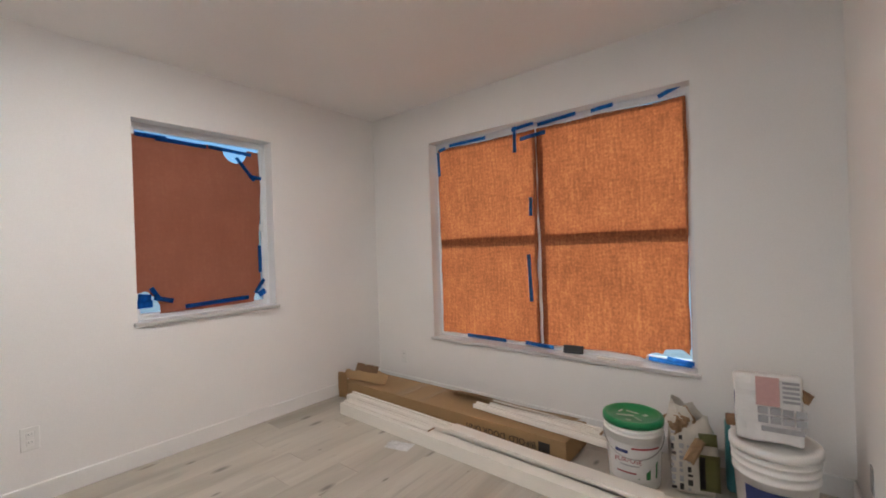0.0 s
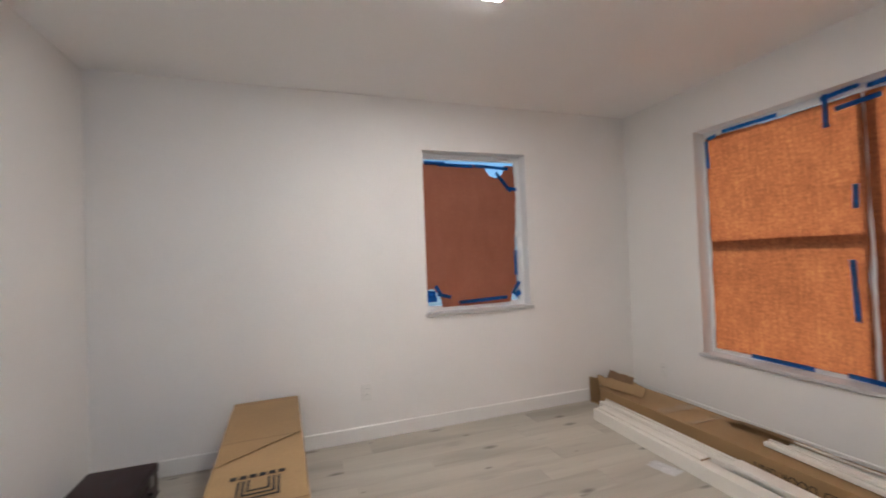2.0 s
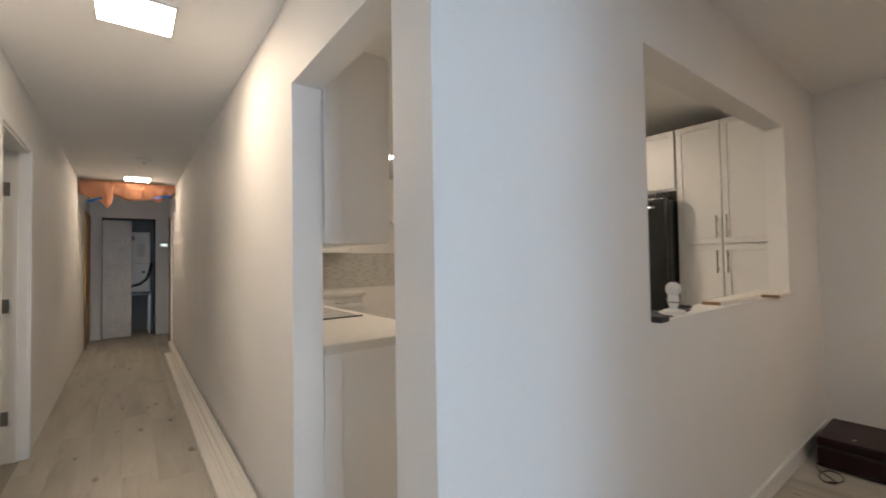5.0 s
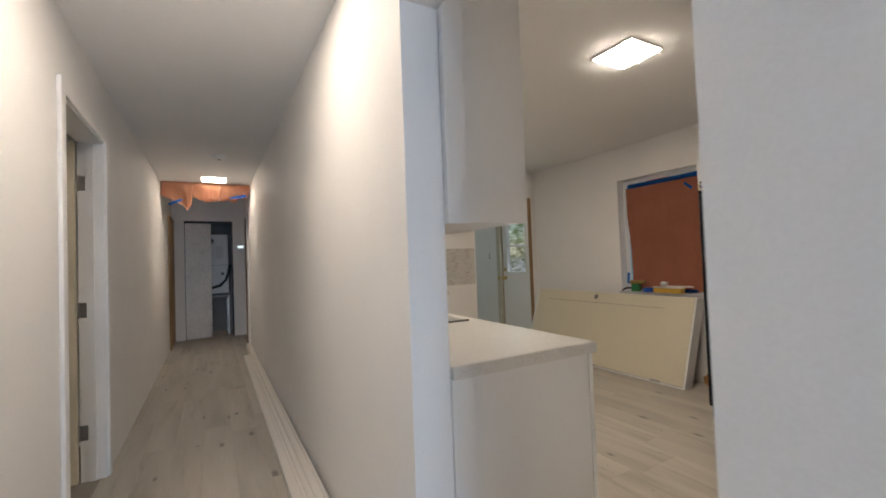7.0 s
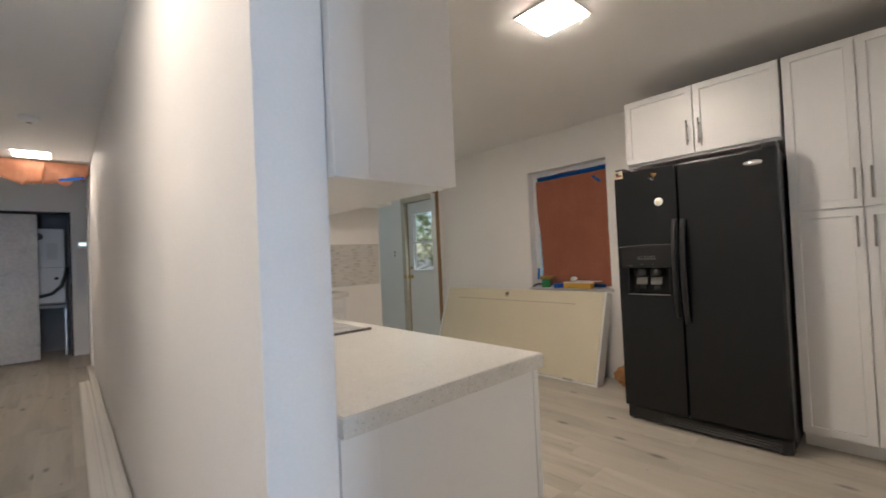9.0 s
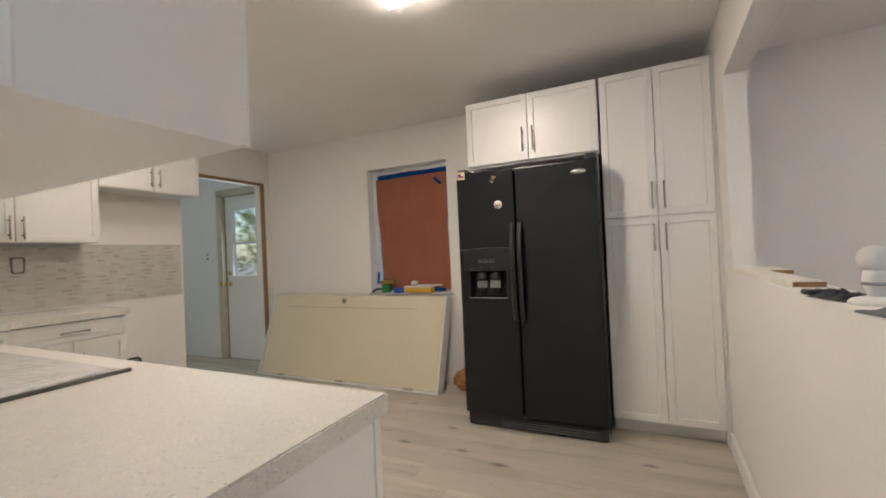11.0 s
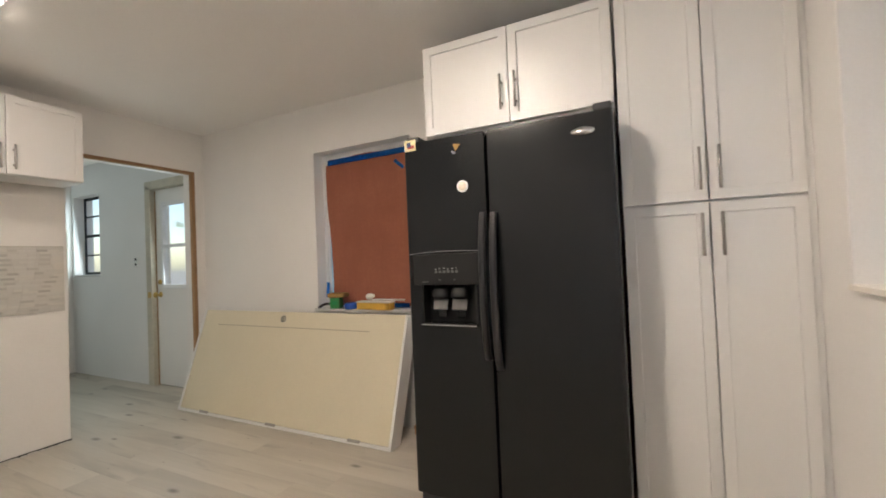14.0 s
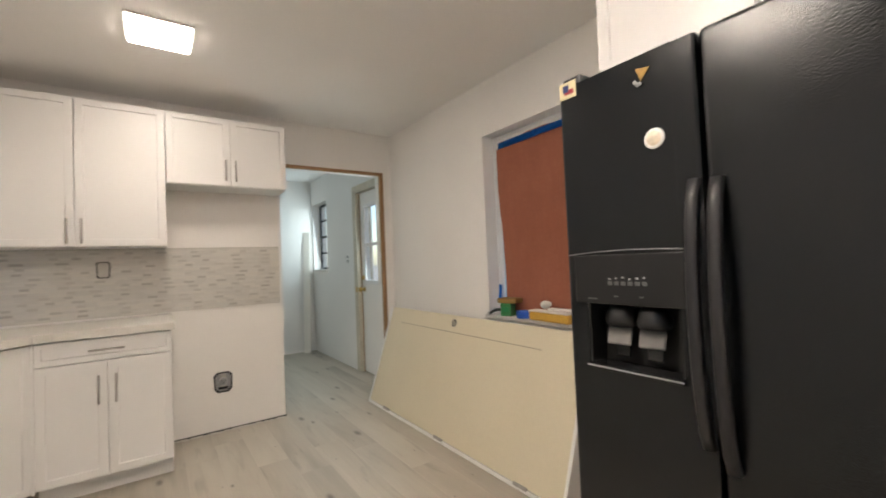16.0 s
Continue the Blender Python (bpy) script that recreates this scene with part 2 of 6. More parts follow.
BLACKGLOSS = material("black_gloss", (0.012, 0.012, 0.013), 0.2, vary=0.2, scale=9)
BLACKPLASTIC = material("black_plastic", (0.02, 0.02, 0.022), 0.45, vary=0.2, scale=20, bump=0.05)
DARKMETAL = material("dull_dark_metal", (0.12, 0.115, 0.11), 0.45, 0.7, vary=0.2, scale=40)
DARK = material("dark_void", (0.015, 0.02, 0.022), 0.8, vary=0.3, scale=6)
GREYPLASTIC = material("grey_plastic", (0.30, 0.30, 0.31), 0.35, vary=0.08, scale=20)
WHITEPLASTIC = material("white_plastic", (0.80, 0.79, 0.76), 0.32, vary=0.02, scale=10)
ALU = material("window_aluminium", (0.78, 0.79, 0.80), 0.4, vary=0.04, scale=12)
STONE = material("sill_stone", (0.58, 0.57, 0.56), 0.35, vary=0.12, scale=7, bump=0.02)
QUARTZ = quartz_material()
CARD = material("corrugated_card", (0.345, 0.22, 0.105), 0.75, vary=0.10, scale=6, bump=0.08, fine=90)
CARDMID = material("mid_brown_card", (0.285, 0.178, 0.085), 0.8, vary=0.12, scale=7, bump=0.1, fine=80)
CARDDARK = material("dark_brown_card", (0.20, 0.12, 0.065), 0.8, vary=0.2, scale=9, bump=0.15)
CARDTAPE = material("packing_tape", (0.43, 0.31, 0.19), 0.2, vary=0.06, scale=10)
PRIMED = material("primed_wood", (0.78, 0.745, 0.68), 0.5, vary=0.04, scale=4, stretch=(0.3, 3, 3), bump=0.03)
TANWOOD = material("tan_timber", (0.40, 0.25, 0.11), 0.6, vary=0.18, scale=7, stretch=(4, 4, 0.4), bump=0.08)
RAWWOOD = material("raw_wood", (0.31, 0.175, 0.08), 0.65, vary=0.22, scale=8, stretch=(4, 4, 0.5), bump=0.1)
MAROON = material("maroon_leather", (0.020, 0.0055, 0.007), 0.38, vary=0.25, scale=9, bump=0.12, fine=140)
BEIGE = material("beige_door_paint", (0.70, 0.635, 0.48), 0.48, vary=0.03, scale=3, bump=0.03, fine=60)
MAROON.node_tree.nodes["Principled BSDF"].inputs["Specular IOR Level"].default_value = 0.25
GREEN = material("green_plastic", (0.01, 0.22, 0.075), 0.35, vary=0.08, scale=10)
GREENLABEL = material("green_label", (0.03, 0.20, 0.06), 0.5, vary=0.1, scale=15)
OLIVE = material("olive_print", (0.17, 0.17, 0.055), 0.6, vary=0.1, scale=15)
SACK = material("paper_sack", (0.55, 0.51, 0.44), 0.75, vary=0.10, scale=12, bump=0.3, fine=40)
SACKIN = material("brown_sack_lining", (0.27, 0.17, 0.09), 0.8, vary=0.15, scale=14, bump=0.2)
WHITESACK = material("white_paper_sack", (0.70, 0.69, 0.67), 0.6, vary=0.05, scale=10, bump=0.2, fine=35)
INK = material("black_print", (0.025, 0.022, 0.02), 0.7, vary=0.2, scale=30)
GREYINK = material("grey_print", (0.34, 0.34, 0.35), 0.65, vary=0.1, scale=30)
PINKINK = material("faded_red_print", (0.50, 0.30, 0.28), 0.65, vary=0.06, scale=30)
REDINK = material("red_print", (0.35, 0.03, 0.04), 0.6, vary=0.1, scale=30)
NAVYINK = material("navy_print", (0.03, 0.045, 0.15), 0.6, vary=0.1, scale=30)
TEAL = material("teal_print", (0.05, 0.22, 0.24), 0.5, vary=0.12, scale=20)
YELLOW = material("yellow_sponge", (0.62, 0.37, 0.06), 0.8, vary=0.1, scale=30, bump=0.3)
TANSPONGE = material("tan_sponge", (0.36, 0.22, 0.07), 0.85, vary=0.15, scale=40, bump=0.4)
BLUEPLASTIC = material("blue_plastic", (0.02, 0.10, 0.50), 0.4, vary=0.06, scale=15)
CLOTH = material("grey_cloth", (0.14, 0.14, 0.145), 0.9, vary=0.2, scale=20, bump=0.4, fine=220)
PLASTICFILM = material("crinkled_film", (0.66, 0.66, 0.66), 0.18, vary=0.12, scale=25, bump=0.6, fine=45)
BROWNBAG = material("brown_paper_bag", (0.36, 0.17, 0.06), 0.75, vary=0.15, scale=14, bump=0.4, fine=30)
EXTERIOR = material("exterior_stucco", (0.55, 0.52, 0.47), 0.85, vary=0.08, scale=5, bump=0.3)
GROUND = material("pale_concrete", (0.42, 0.41, 0.385), 0.95, vary=0.35, scale=3, bump=0.5, fine=40)
LEAF = material("leaf_green", (0.15, 0.21, 0.08), 0.6, vary=0.3, scale=4, spread=0.2)
BARK = material("bark", (0.13, 0.09, 0.06), 0.9, vary=0.3, scale=12, bump=0.5)
PLANK = plank_material()
SUNPAPER = paper_material("sunlit_paper", (0.34, 0.115, 0.06), (0.272, 0.077, 0.027), 0.55, 72, (0.52, 1.72))
DIMPAPER = paper_material("brown_paper", (0.39, 0.146, 0.092), (0.34, 0.10, 0.05), 0.24, 60)
BLUETAPE = paper_material("blue_painters_tape", (0.015, 0.12, 0.46), (0.10, 0.42, 0.85), 0.35, 50)
GLASS = glass_material("window_glass")
# panes tinted blue, so the gaps beside the window paper show blue
TINTEDGLASS = glass_material("blue_tinted_glass")
TINTEDGLASS.node_tree.nodes["Principled BSDF"].inputs["Base Color"].default_value = (0.58, 0.84, 1.0, 1)
OBSCURE = glass_material("obscure_glass", 0.13)
PANELGLOW = glow_material("light_diffuser", PANEL_TINT, PANEL_GLOW)
HALLGLOW = glow_material("hall_diffuser", PANEL_TINT, PANEL_GLOW * HALL_SHARE)
SINKGLOW = glow_material("sink_wall_diffuser", PANEL_TINT, PANEL_GLOW * SINK_SHARE)
DININGGLOW = glow_material("dining_diffuser", DINING_TINT, PANEL_GLOW * DINING_SHARE)
ENDGLOW = glow_material("hall_end_diffuser", PANEL_TINT, PANEL_GLOW * END_SHARE)
STRIP_TONES = ((0.0, (0.60, 0.585, 0.55)), (0.25, (0.64, 0.625, 0.59)), (0.55, (0.615, 0.60, 0.565)), (0.80, (0.655, 0.635, 0.59)))
ACCENT_TONES = ((0.0, (0.50, 0.485, 0.455)), (0.35, (0.545, 0.525, 0.49)), (0.75, (0.455, 0.44, 0.41)))
MOSAIC = island_material("linear_mosaic", STRIP_TONES, 0.3)
MOSAICTILE = island_material("mosaic_strip", STRIP_TONES, 0.3, True)
ACCENT = island_material("accent_mosaic", ACCENT_TONES, 0.28)
ACCENTTILE = island_material("accent_strip", ACCENT_TONES, 0.28, True)
GROUT = material("grout", (0.55, 0.53, 0.49), 0.8, vary=0.06, scale=20, bump=0.1)


# ---- building helpers ----
def bx(bm, x0, x1, y0, y1, z0, z1, bevel=0.0, seg=1):
    """Adds a box, with worn or rounded edges if asked."""
    made = bmesh.ops.create_cube(bm, size=1.0)["verts"]
    bmesh.ops.scale(bm, vec=(x1 - x0, y1 - y0, z1 - z0), verts=made)
    bmesh.ops.translate(bm, vec=((x0 + x1) / 2, (y0 + y1) / 2, (z0 + z1) / 2), verts=made)
    if bevel:
        edges = list({e for v in made for e in v.link_edges})
        bmesh.ops.bevel(bm, geom=edges, offset=bevel, segments=seg, affect="EDGES", profile=0.5)
    return bm


def box(x0, x1, y0, y1, z0, z1, bevel=0.0, seg=1):
    return bx(bmesh.new(), x0, x1, y0, y1, z0, z1, bevel, seg)


def lathe(profile, steps=32, bm=None, centre=(0, 0, 0)):
    """Turns (radius, height) pairs about z; closed where the radius is zero."""
    bm = bm or bmesh.new()
    rings = []
    for r, z in profile:
        rings.append([bm.verts.new((centre[0] + r * math.cos(2 * math.pi * i / steps), centre[1] + r * math.sin(2 * math.pi * i / steps), centre[2] + z)) for i in range(steps)] if r > 1e-6 else [bm.verts.new((centre[0], centre[1], centre[2] + z))])
    for a, b in zip(rings, rings[1:]):
        for i in range(steps):
            j = (i + 1) % steps
            q = [a[i % len(a)], a[j % len(a)], b[j % len(b)], b[i % len(b)]]
            q = list(dict.fromkeys(q))
            if len(q) > 2:
                bm.faces.new(q)
    for f in bm.faces:
        f.smooth = True
    return bm


def tube(points, radius, steps=8, bm=None):
    """A round bar or hose along a line of points."""
    bm = bm or bmesh.new()
    pts = [Vector(p) for p in points]
    rings = []
    for i, p in enumerate(pts):
        d = (pts[min(i + 1, len(pts) - 1)] - pts[max(i - 1, 0)]).normalized()
        u = d.cross(Vector((0, 0, 1)) if abs(d.z) < 0.9 else Vector((1, 0, 0))).normalized()
        w = d.cross(u)
        rings.append([bm.verts.new(p + radius * (math.cos(2 * math.pi * k / steps) * u + math.sin(2 * math.pi * k / steps) * w)) for k in range(steps)])
    for a, b in zip(rings, rings[1:]):
        for k in range(steps):
            f = bm.faces.new((a[k], a[(k + 1) % steps], b[(k + 1) % steps], b[k]))
            f.smooth = True
    bm.faces.new(rings[0])
    bm.faces.new(rings[-1])
    return bm


def sheet(w, h, nu, nv, bend, thick=0.0):
    """A sheet in the xz plane, w by h, pushed along y by bend(u, v), with some thickness."""
    bm = bmesh.new()
    grid = [[bm.verts.new((w * i / nu, bend(i / nu, j / nv), h * j / nv)) for i in range(nu + 1)] for j in range(nv + 1)]
    for j in range(nv):
        for i in range(nu):
            f = bm.faces.new((grid[j][i], grid[j][i + 1], grid[j + 1][i + 1], grid[j + 1][i]))
            f.smooth = True
    if thick:
        bmesh.ops.solidify(bm, geom=list(bm.faces), thickness=thick)
    return bm


def mesh_of(name, bm, mat):
    me = bpy.data.meshes.new(name)
    bmesh.ops.recalc_face_normals(bm, faces=list(bm.faces))
    bm.to_mesh(me)
    bm.free()
    me.materials.append(mat)
    return me


def solid(name, bm, mat, label="", category="", kind="", at=None):
    """One mesh as a thing, or a piece of the setting, of its own."""
    ob = new(name, mesh_of(name, bm, mat))
    if at is not None:
        ob.matrix_world = at
    return tagged(ob, label, category, kind=kind)


def base(name, label, category, at, group="", kind=""):
    """An empty at a thing's base, that carries its parts."""
    ob = new(name)
    ob.empty_display_size = 0.1
    ob.matrix_world = at
    return tagged(ob, label, category, group, kind)


def part(name, bm, mat, parent, label="", at=None):
    ob = new(name, mesh_of(name, bm, mat))
    ob.parent = parent
    if at is not None:
        ob.matrix_basis = at
    return tagged(ob, label)


def writing(name, words, size, mat, parent, at, label=""):
    """Printed words as a flat mesh."""
    cu = bpy.data.curves.new(name, "FONT")
    cu.body, cu.size, cu.align_x, cu.align_y, cu.extrude = words, size, "CENTER", "CENTER", 0.0003
    tmp = bpy.data.objects.new(name, cu)
    scene.collection.objects.link(tmp)
    me = bpy.data.meshes.new_from_object(tmp.evaluated_get(bpy.context.evaluated_depsgraph_get()))
    bpy.data.objects.remove(tmp)
    me.materials.append(mat)
    ob = new(name, me)
    ob.parent = parent
    ob.matrix_basis = at
    return tagged(ob, label)


def wall(name, x0, x1, y0, y1, z0, z1, holes=(), along="x", mat=None):
    """A wall with openings cut through; holes are (from, to, bottom, top) along it."""
    bm = bmesh.new()
    lo, hi = (x0, x1) if along == "x" else (y0, y1)
    def piece(a, b, c, d):
        if b - a > 1e-4 and d - c > 1e-4:
            bx(bm, *((a, b, y0, y1) if along == "x" else (x0, x1, a, b)), c, d)
    at = lo
    for a, b, c, d in sorted(holes):
        piece(at, a, z0, z1)
        piece(a, b, z0, c)
        piece(a, b, d, z1)
        at = b
    piece(at, hi, z0, z1)
    return solid(name, bm, mat or WALL, kind="structure")


# ---- the large structure ----
XW, XD, XS, YN, YS, XH, XE, TOP = -2.75, -2.655, 0.557, 1.993, -1.96, 0.768, 1.86, 2.44
W1, W2, W3 = (0.101, 0.972, 0.84, 2.065), (-1.967, -0.06, 0.483, 2.107), (-4.97, -4.083, 0.826, 2.065)
W4 = (-8.78, -8.20, 1.16, 2.09)
BACKDOOR = (-7.22, -6.42, 0.0, 2.05)
wall("wall_west", XW - 0.20, XW, -9.0, YS - 0.10, 0, TOP, (W3, W4, BACKDOOR), "y")
wall("wall_dining_west", XD - 0.20, XD, YS, YN + 0.2, 0, TOP, (W1,), "y")
wall("wall_north", XD, 1.98, YN, YN + 0.20, 0, TOP, (W2, (1.13, 1.84, 0.0, 2.05)), "x")
wall("wall_entry_stub", XS, XS + 0.12, -0.47, YN, 0, TOP, (), "y")
pt = wall("wall_passthrough", XW - 0.2, 0.780, YS - 0.10, YS, 0, TOP, ((-1.885, -0.178, 1.042, 2.065),), "x")
for v in pt.data.vertices:  # the kitchen face runs slightly out of line
    if v.co.y < YS - 0.05:
        v.co.y -= 0.0272 * max(0.0, v.co.x + 1.9)
wall("wall_hall_west", XH - 0.13, XH, -9.6, -2.995, 0, TOP, (), "y")
wall("wall_opening_header", XH - 0.13, XH, -2.995, YS - 0.172, 2.045, TOP, (), "y")
wall("wall_hall_east", XE, XE + 0.12, -10.44, YN, 0, TOP, ((-5.13, -4.30, 0.0, 2.06),), "y")
wall("wall_kitchen_south", XW, XH - 0.13, -6.47, -6.35, 0, TOP, ((-2.64, -1.71, 0.0, 2.055),), "x")
wall("wall_utility_south", XW, -0.9, -8.94, -8.82, 0, TOP, (), "x")
wall("wall_utility_east", -1.02, -0.9, -8.82, -6.47, 0, TOP, (), "y")
wall("wall_hall_end", -0.3, XE + 0.12, -10.56, -10.44, 0, 2.9, ((0.93, 1.69, 0.0, 2.10),), "x")
wall("wall_end_west", -0.3, -0.2, -10.44, -9.6, 0, 2.9, (), "y")
wall("wall_end_north_west", -0.2, XH - 0.13, -9.6, -9.5, 0, 2.9, (), "x")
# back wall greyer than the side walls: the closet's dimness put into its colour
wall("wall_closet", 0.7, 1.9, -11.4, -11.3, 0, 2.9, (), "x", material("closet_dim_grey", (0.34, 0.34, 0.34), 0.8, vary=0.1, scale=4))
wall("wall_closet_west", 0.62, 0.7, -11.4, -10.56, 0, 2.9, (), "y")
wall("wall_closet_east", 1.9, 1.98, -11.4, -10.56, 0, 2.9, (), "y")
wall("wall_bedroom_south", 2.0, 4.0, -5.9, -5.8, 0, TOP, (), "x")
wall("wall_bedroom_north", 2.0, 4.0, -3.5, -3.4, 0, TOP, (), "x")
wall("wall_bedroom_east", 4.0, 4.1, -5.9, -3.4, 0, TOP, (), "y")

cb = bmesh.new()
VX0, VX1, VY0, VY1 = -1.203, -1.0, -1.614, -1.414
for x0, x1, y0, y1 in ((XW - 0.2, VX0, -9.0, 2.24), (VX1, 4.1, -8.42, 2.24), (VX0, VX1, -9.0, VY0), (VX0, VX1, VY1, 2.24), (VX1, 0.6, -9.0, -8.42)):
    bx(cb, x0, x1, y0, y1, TOP, TOP + 0.05)
bx(cb, -0.4, 3.1, -11.5, -8.42, 2.80, 2.86)
bx(cb, -0.4, 3.1, -8.42, -8.36, TOP + 0.05, 2.86)
solid("ceiling", cb, CEIL, kind="structure")
rb = bmesh.new()
bx(rb, XW - 0.5, 4.3, -11.8, 2.5, 2.95, 3.05)
solid("roof", rb, EXTERIOR, kind="structure")
solid("floor", box(XW - 0.2, 4.1, -11.5, YN + 0.2, -0.12, -0.006), material("plank_joint", (0.33, 0.30, 0.25), 0.8, vary=0.1, scale=9), kind="structure")
solid("ground", box(-400, 400, -400, 400, -0.5, -0.13), GROUND, kind="structure")
# unseen porch, added; its roof keeps direct sun out of the entry door
solid("porch", box(1.0, 3.4, 2.24, 4.6, -0.13, -0.02), EXTERIOR, kind="structure")
solid("sun_block_porch_roof", box(1.0, 3.4, 2.24, 4.9, 2.5, 2.62), EXTERIOR, kind="structure")

# baseboards, with a small chamfer on the upper edge
def baseboard(x0, x1, y0, y1, h=0.100):
    solid("baseboard", box(x0, x1, y0, y1, 0, h, 0.004), TRIM, kind="structure")

baseboard(XD, XD + 0.014, YS, YN)
baseboard(XD + 0.014, XS, YN - 0.014, YN)
baseboard(XD + 0.014, 0.770, YS, YS + 0.014)
baseboard(XS - 0.014, XS, -0.47, YN - 0.014)
bb_k = box(-2.1, 0.6, -0.018, 0, 0, 0.100, 0.004)
for v in bb_k.verts:
    v.co.y += YS - 0.1 - 0.0272 * max(0.0, v.co.x + 1.9)
solid("baseboard", bb_k, TRIM, kind="structure")

# raw timber lining of the opening to the utility room
def lining():
    for n_, a in (("trim", (-2.664, -2.630, -6.376, -6.338, 0, 2.075)), ("trim", (-2.630, -1.71, -6.376, -6.340, 2.047, 2.075))):
        solid(n_, box(*a, 0.003), RAWWOOD, "bare brown timber edge of the doorway", "door frame", "structure")
lining()


# ---- lights on the ceilings ----
def panel_light(x, y, w, d, label, glow=PANELGLOW, drop=0.0175):
    t = base("ceiling_light", label, "ceiling light", pose(x, y, TOP), "flush light panels")
    bm = bmesh.new()
    for a in ((-w / 2 - 0.012, w / 2 + 0.012, -d / 2 - 0.012, -d / 2), (-w / 2 - 0.012, w / 2 + 0.012, d / 2, d / 2 + 0.012), (-w / 2 - 0.012, -w / 2, -d / 2, d / 2), (w / 2, w / 2 + 0.012, -d / 2, d / 2)):
        bx(bm, *a, -0.010, 0)
    part("frame", bm, WHITEPLASTIC, t)
    part("diffuser", box(-w / 2, w / 2, -d / 2, d / 2, -drop, -0.002, 0.002, 1), glow, t, "glowing white diffuser")


panel_light(-1.25, -0.023, 0.285, 0.285, "square white flush ceiling panel, lit, in the dining room", DININGGLOW, 0.0145)
panel_light(-0.905, -3.44, 0.262, 0.262, "square white flush ceiling panel, lit, in the kitchen")
panel_light(-0.895, -5.306, 0.27, 0.28, "square white flush ceiling panel, lit, near the sink wall", SINKGLOW)
panel_light(1.297, -3.55, 0.285, 0.285, "square white flush ceiling panel, lit, in the hallway", HALLGLOW, 0.0108)
panel_light(1.23, -8.16, 0.27, 0.27, "square white flush ceiling panel, lit, at the hall's end", ENDGLOW)

# bare duct hole in the ceiling
dv = bmesh.new()
for a in ((VX0 - 0.004, VX0, VY0 - 0.004, VY1 + 0.004), (VX1, VX1 + 0.004, VY0 - 0.004, VY1 + 0.004), (VX0, VX1, VY0 - 0.004, VY0), (VX0, VX1, VY1, VY1 + 0.004)):
    bx(dv, *a, TOP + 0.004, TOP + 0.4)
bx(dv, VX0 - 0.004, VX1 + 0.004, VY0 - 0.004, VY1 + 0.004, TOP + 0.4, TOP + 0.404)
solid("ceiling_vent", dv, DARK, "open square duct hole in the white ceiling", "vent", "structure")

sd = base("smoke_detector", "round white smoke detector on the hall ceiling", "smoke detector", pose(1.19, -6.82, TOP))
part("housing", lathe([(0, 0), (0.07, 0), (0.07, -0.02), (0.055, -0.038), (0, -0.04)], 24), WHITEPLASTIC, sd)
part("sensor", lathe([(0.0, -0.0405), (0.018, -0.041), (0.015, -0.047), (0, -0.048)], 16), GREYPLASTIC, sd)


# ---- windows ----
def window_unit(name, span, along, face, depth, units, rail, label):
    """A set-back aluminium window: frame, sashes and panes; span is (from, to, bottom, top)."""
    a, b, c, d = span
    t = base(name, label, "window", pose(0, 0, 0), kind="structure")
    sgn = -1 if along == "y" else 1
    f0, f1 = face + sgn * depth, face + sgn * (depth + 0.05)
    lo, hi = min(f0, f1), max(f0, f1)
    def b3(bm, p, q, r, s, inset=0.0):
        l, h = lo + inset, hi - inset
        bx(bm, *((l, h, p, q) if along == "y" else (p, q, l, h)), r, s)
    bm = bmesh.new()
    fw = 0.026
    b3(bm, a, a + fw, c, d)
    b3(bm, b - fw, b, c, d)
    b3(bm, a + fw, b - fw, d - fw, d)
    b3(bm, a + fw, b - fw, c, c + fw)
    w = (b - a) / units
    for i in range(1, units):
        b3(bm, a + w * i - 0.025, a + w * i + 0.025, c + fw, d - fw)
    part("window_frame", bm, ALU, t)
    for i in range(units):
        p, q = a + w * i + (fw if i == 0 else 0.025), a + w * (i + 1) - (fw if i == units - 1 else 0.025)
        for r, s in ((c + fw, rail - 0.012), (rail + 0.012, d - fw)):
            sb = bmesh.new()
            b3(sb, p, p + 0.015, r, s, 0.008)
            b3(sb, q - 0.015, q, r, s, 0.008)
            b3(sb, p + 0.015, q - 0.015, r, r + 0.015, 0.008)
            b3(sb, p + 0.015, q - 0.015, s - 0.015, s, 0.008)
            part("sash", sb, ALU, t)
            g = bmesh.new()
            b3(g, p + 0.015, q - 0.015, r + 0.015, s - 0.015, 0.022)
            pane = part("pane", g, TINTEDGLASS, t)
            pane.visible_shadow = False
        mr = bmesh.new()
        b3(mr, p, q, rail - 0.012, rail + 0.012, 0.002)
        part("meeting_rail", mr, ALU, t)
    sl = bmesh.new()
    if along == "y":
        bx(sl, lo, face + 0.025, a - 0.02 if depth else a, b + 0.02, c - 0.022, c + 0.002, 0.004)
    else:
        bx(sl, a - 0.02, b + 0.02, face - 0.025, hi, c - 0.022, c + 0.002, 0.004)
    part("window_sill", sl, STONE, t, "pale stone sill")
    return t


window_unit("window_1", W1, "y", XD, 0.10, 1, 1.43, "single-hung window in a plain white reveal")
window_unit("window_2", W2, "x", YN, 0.10, 2, 1.285, "wide double window in a plain white reveal")
window_unit("window_3", W3, "y", XW, 0.10, 1, 1.43, "kitchen window in a deep white reveal")


def ragged(u, seed, amount):
    return amount * (noise.noise(Vector((u * 3.1, seed, 0))) + 0.5 * noise.noise(Vector((u * 9.7, seed, 4))))


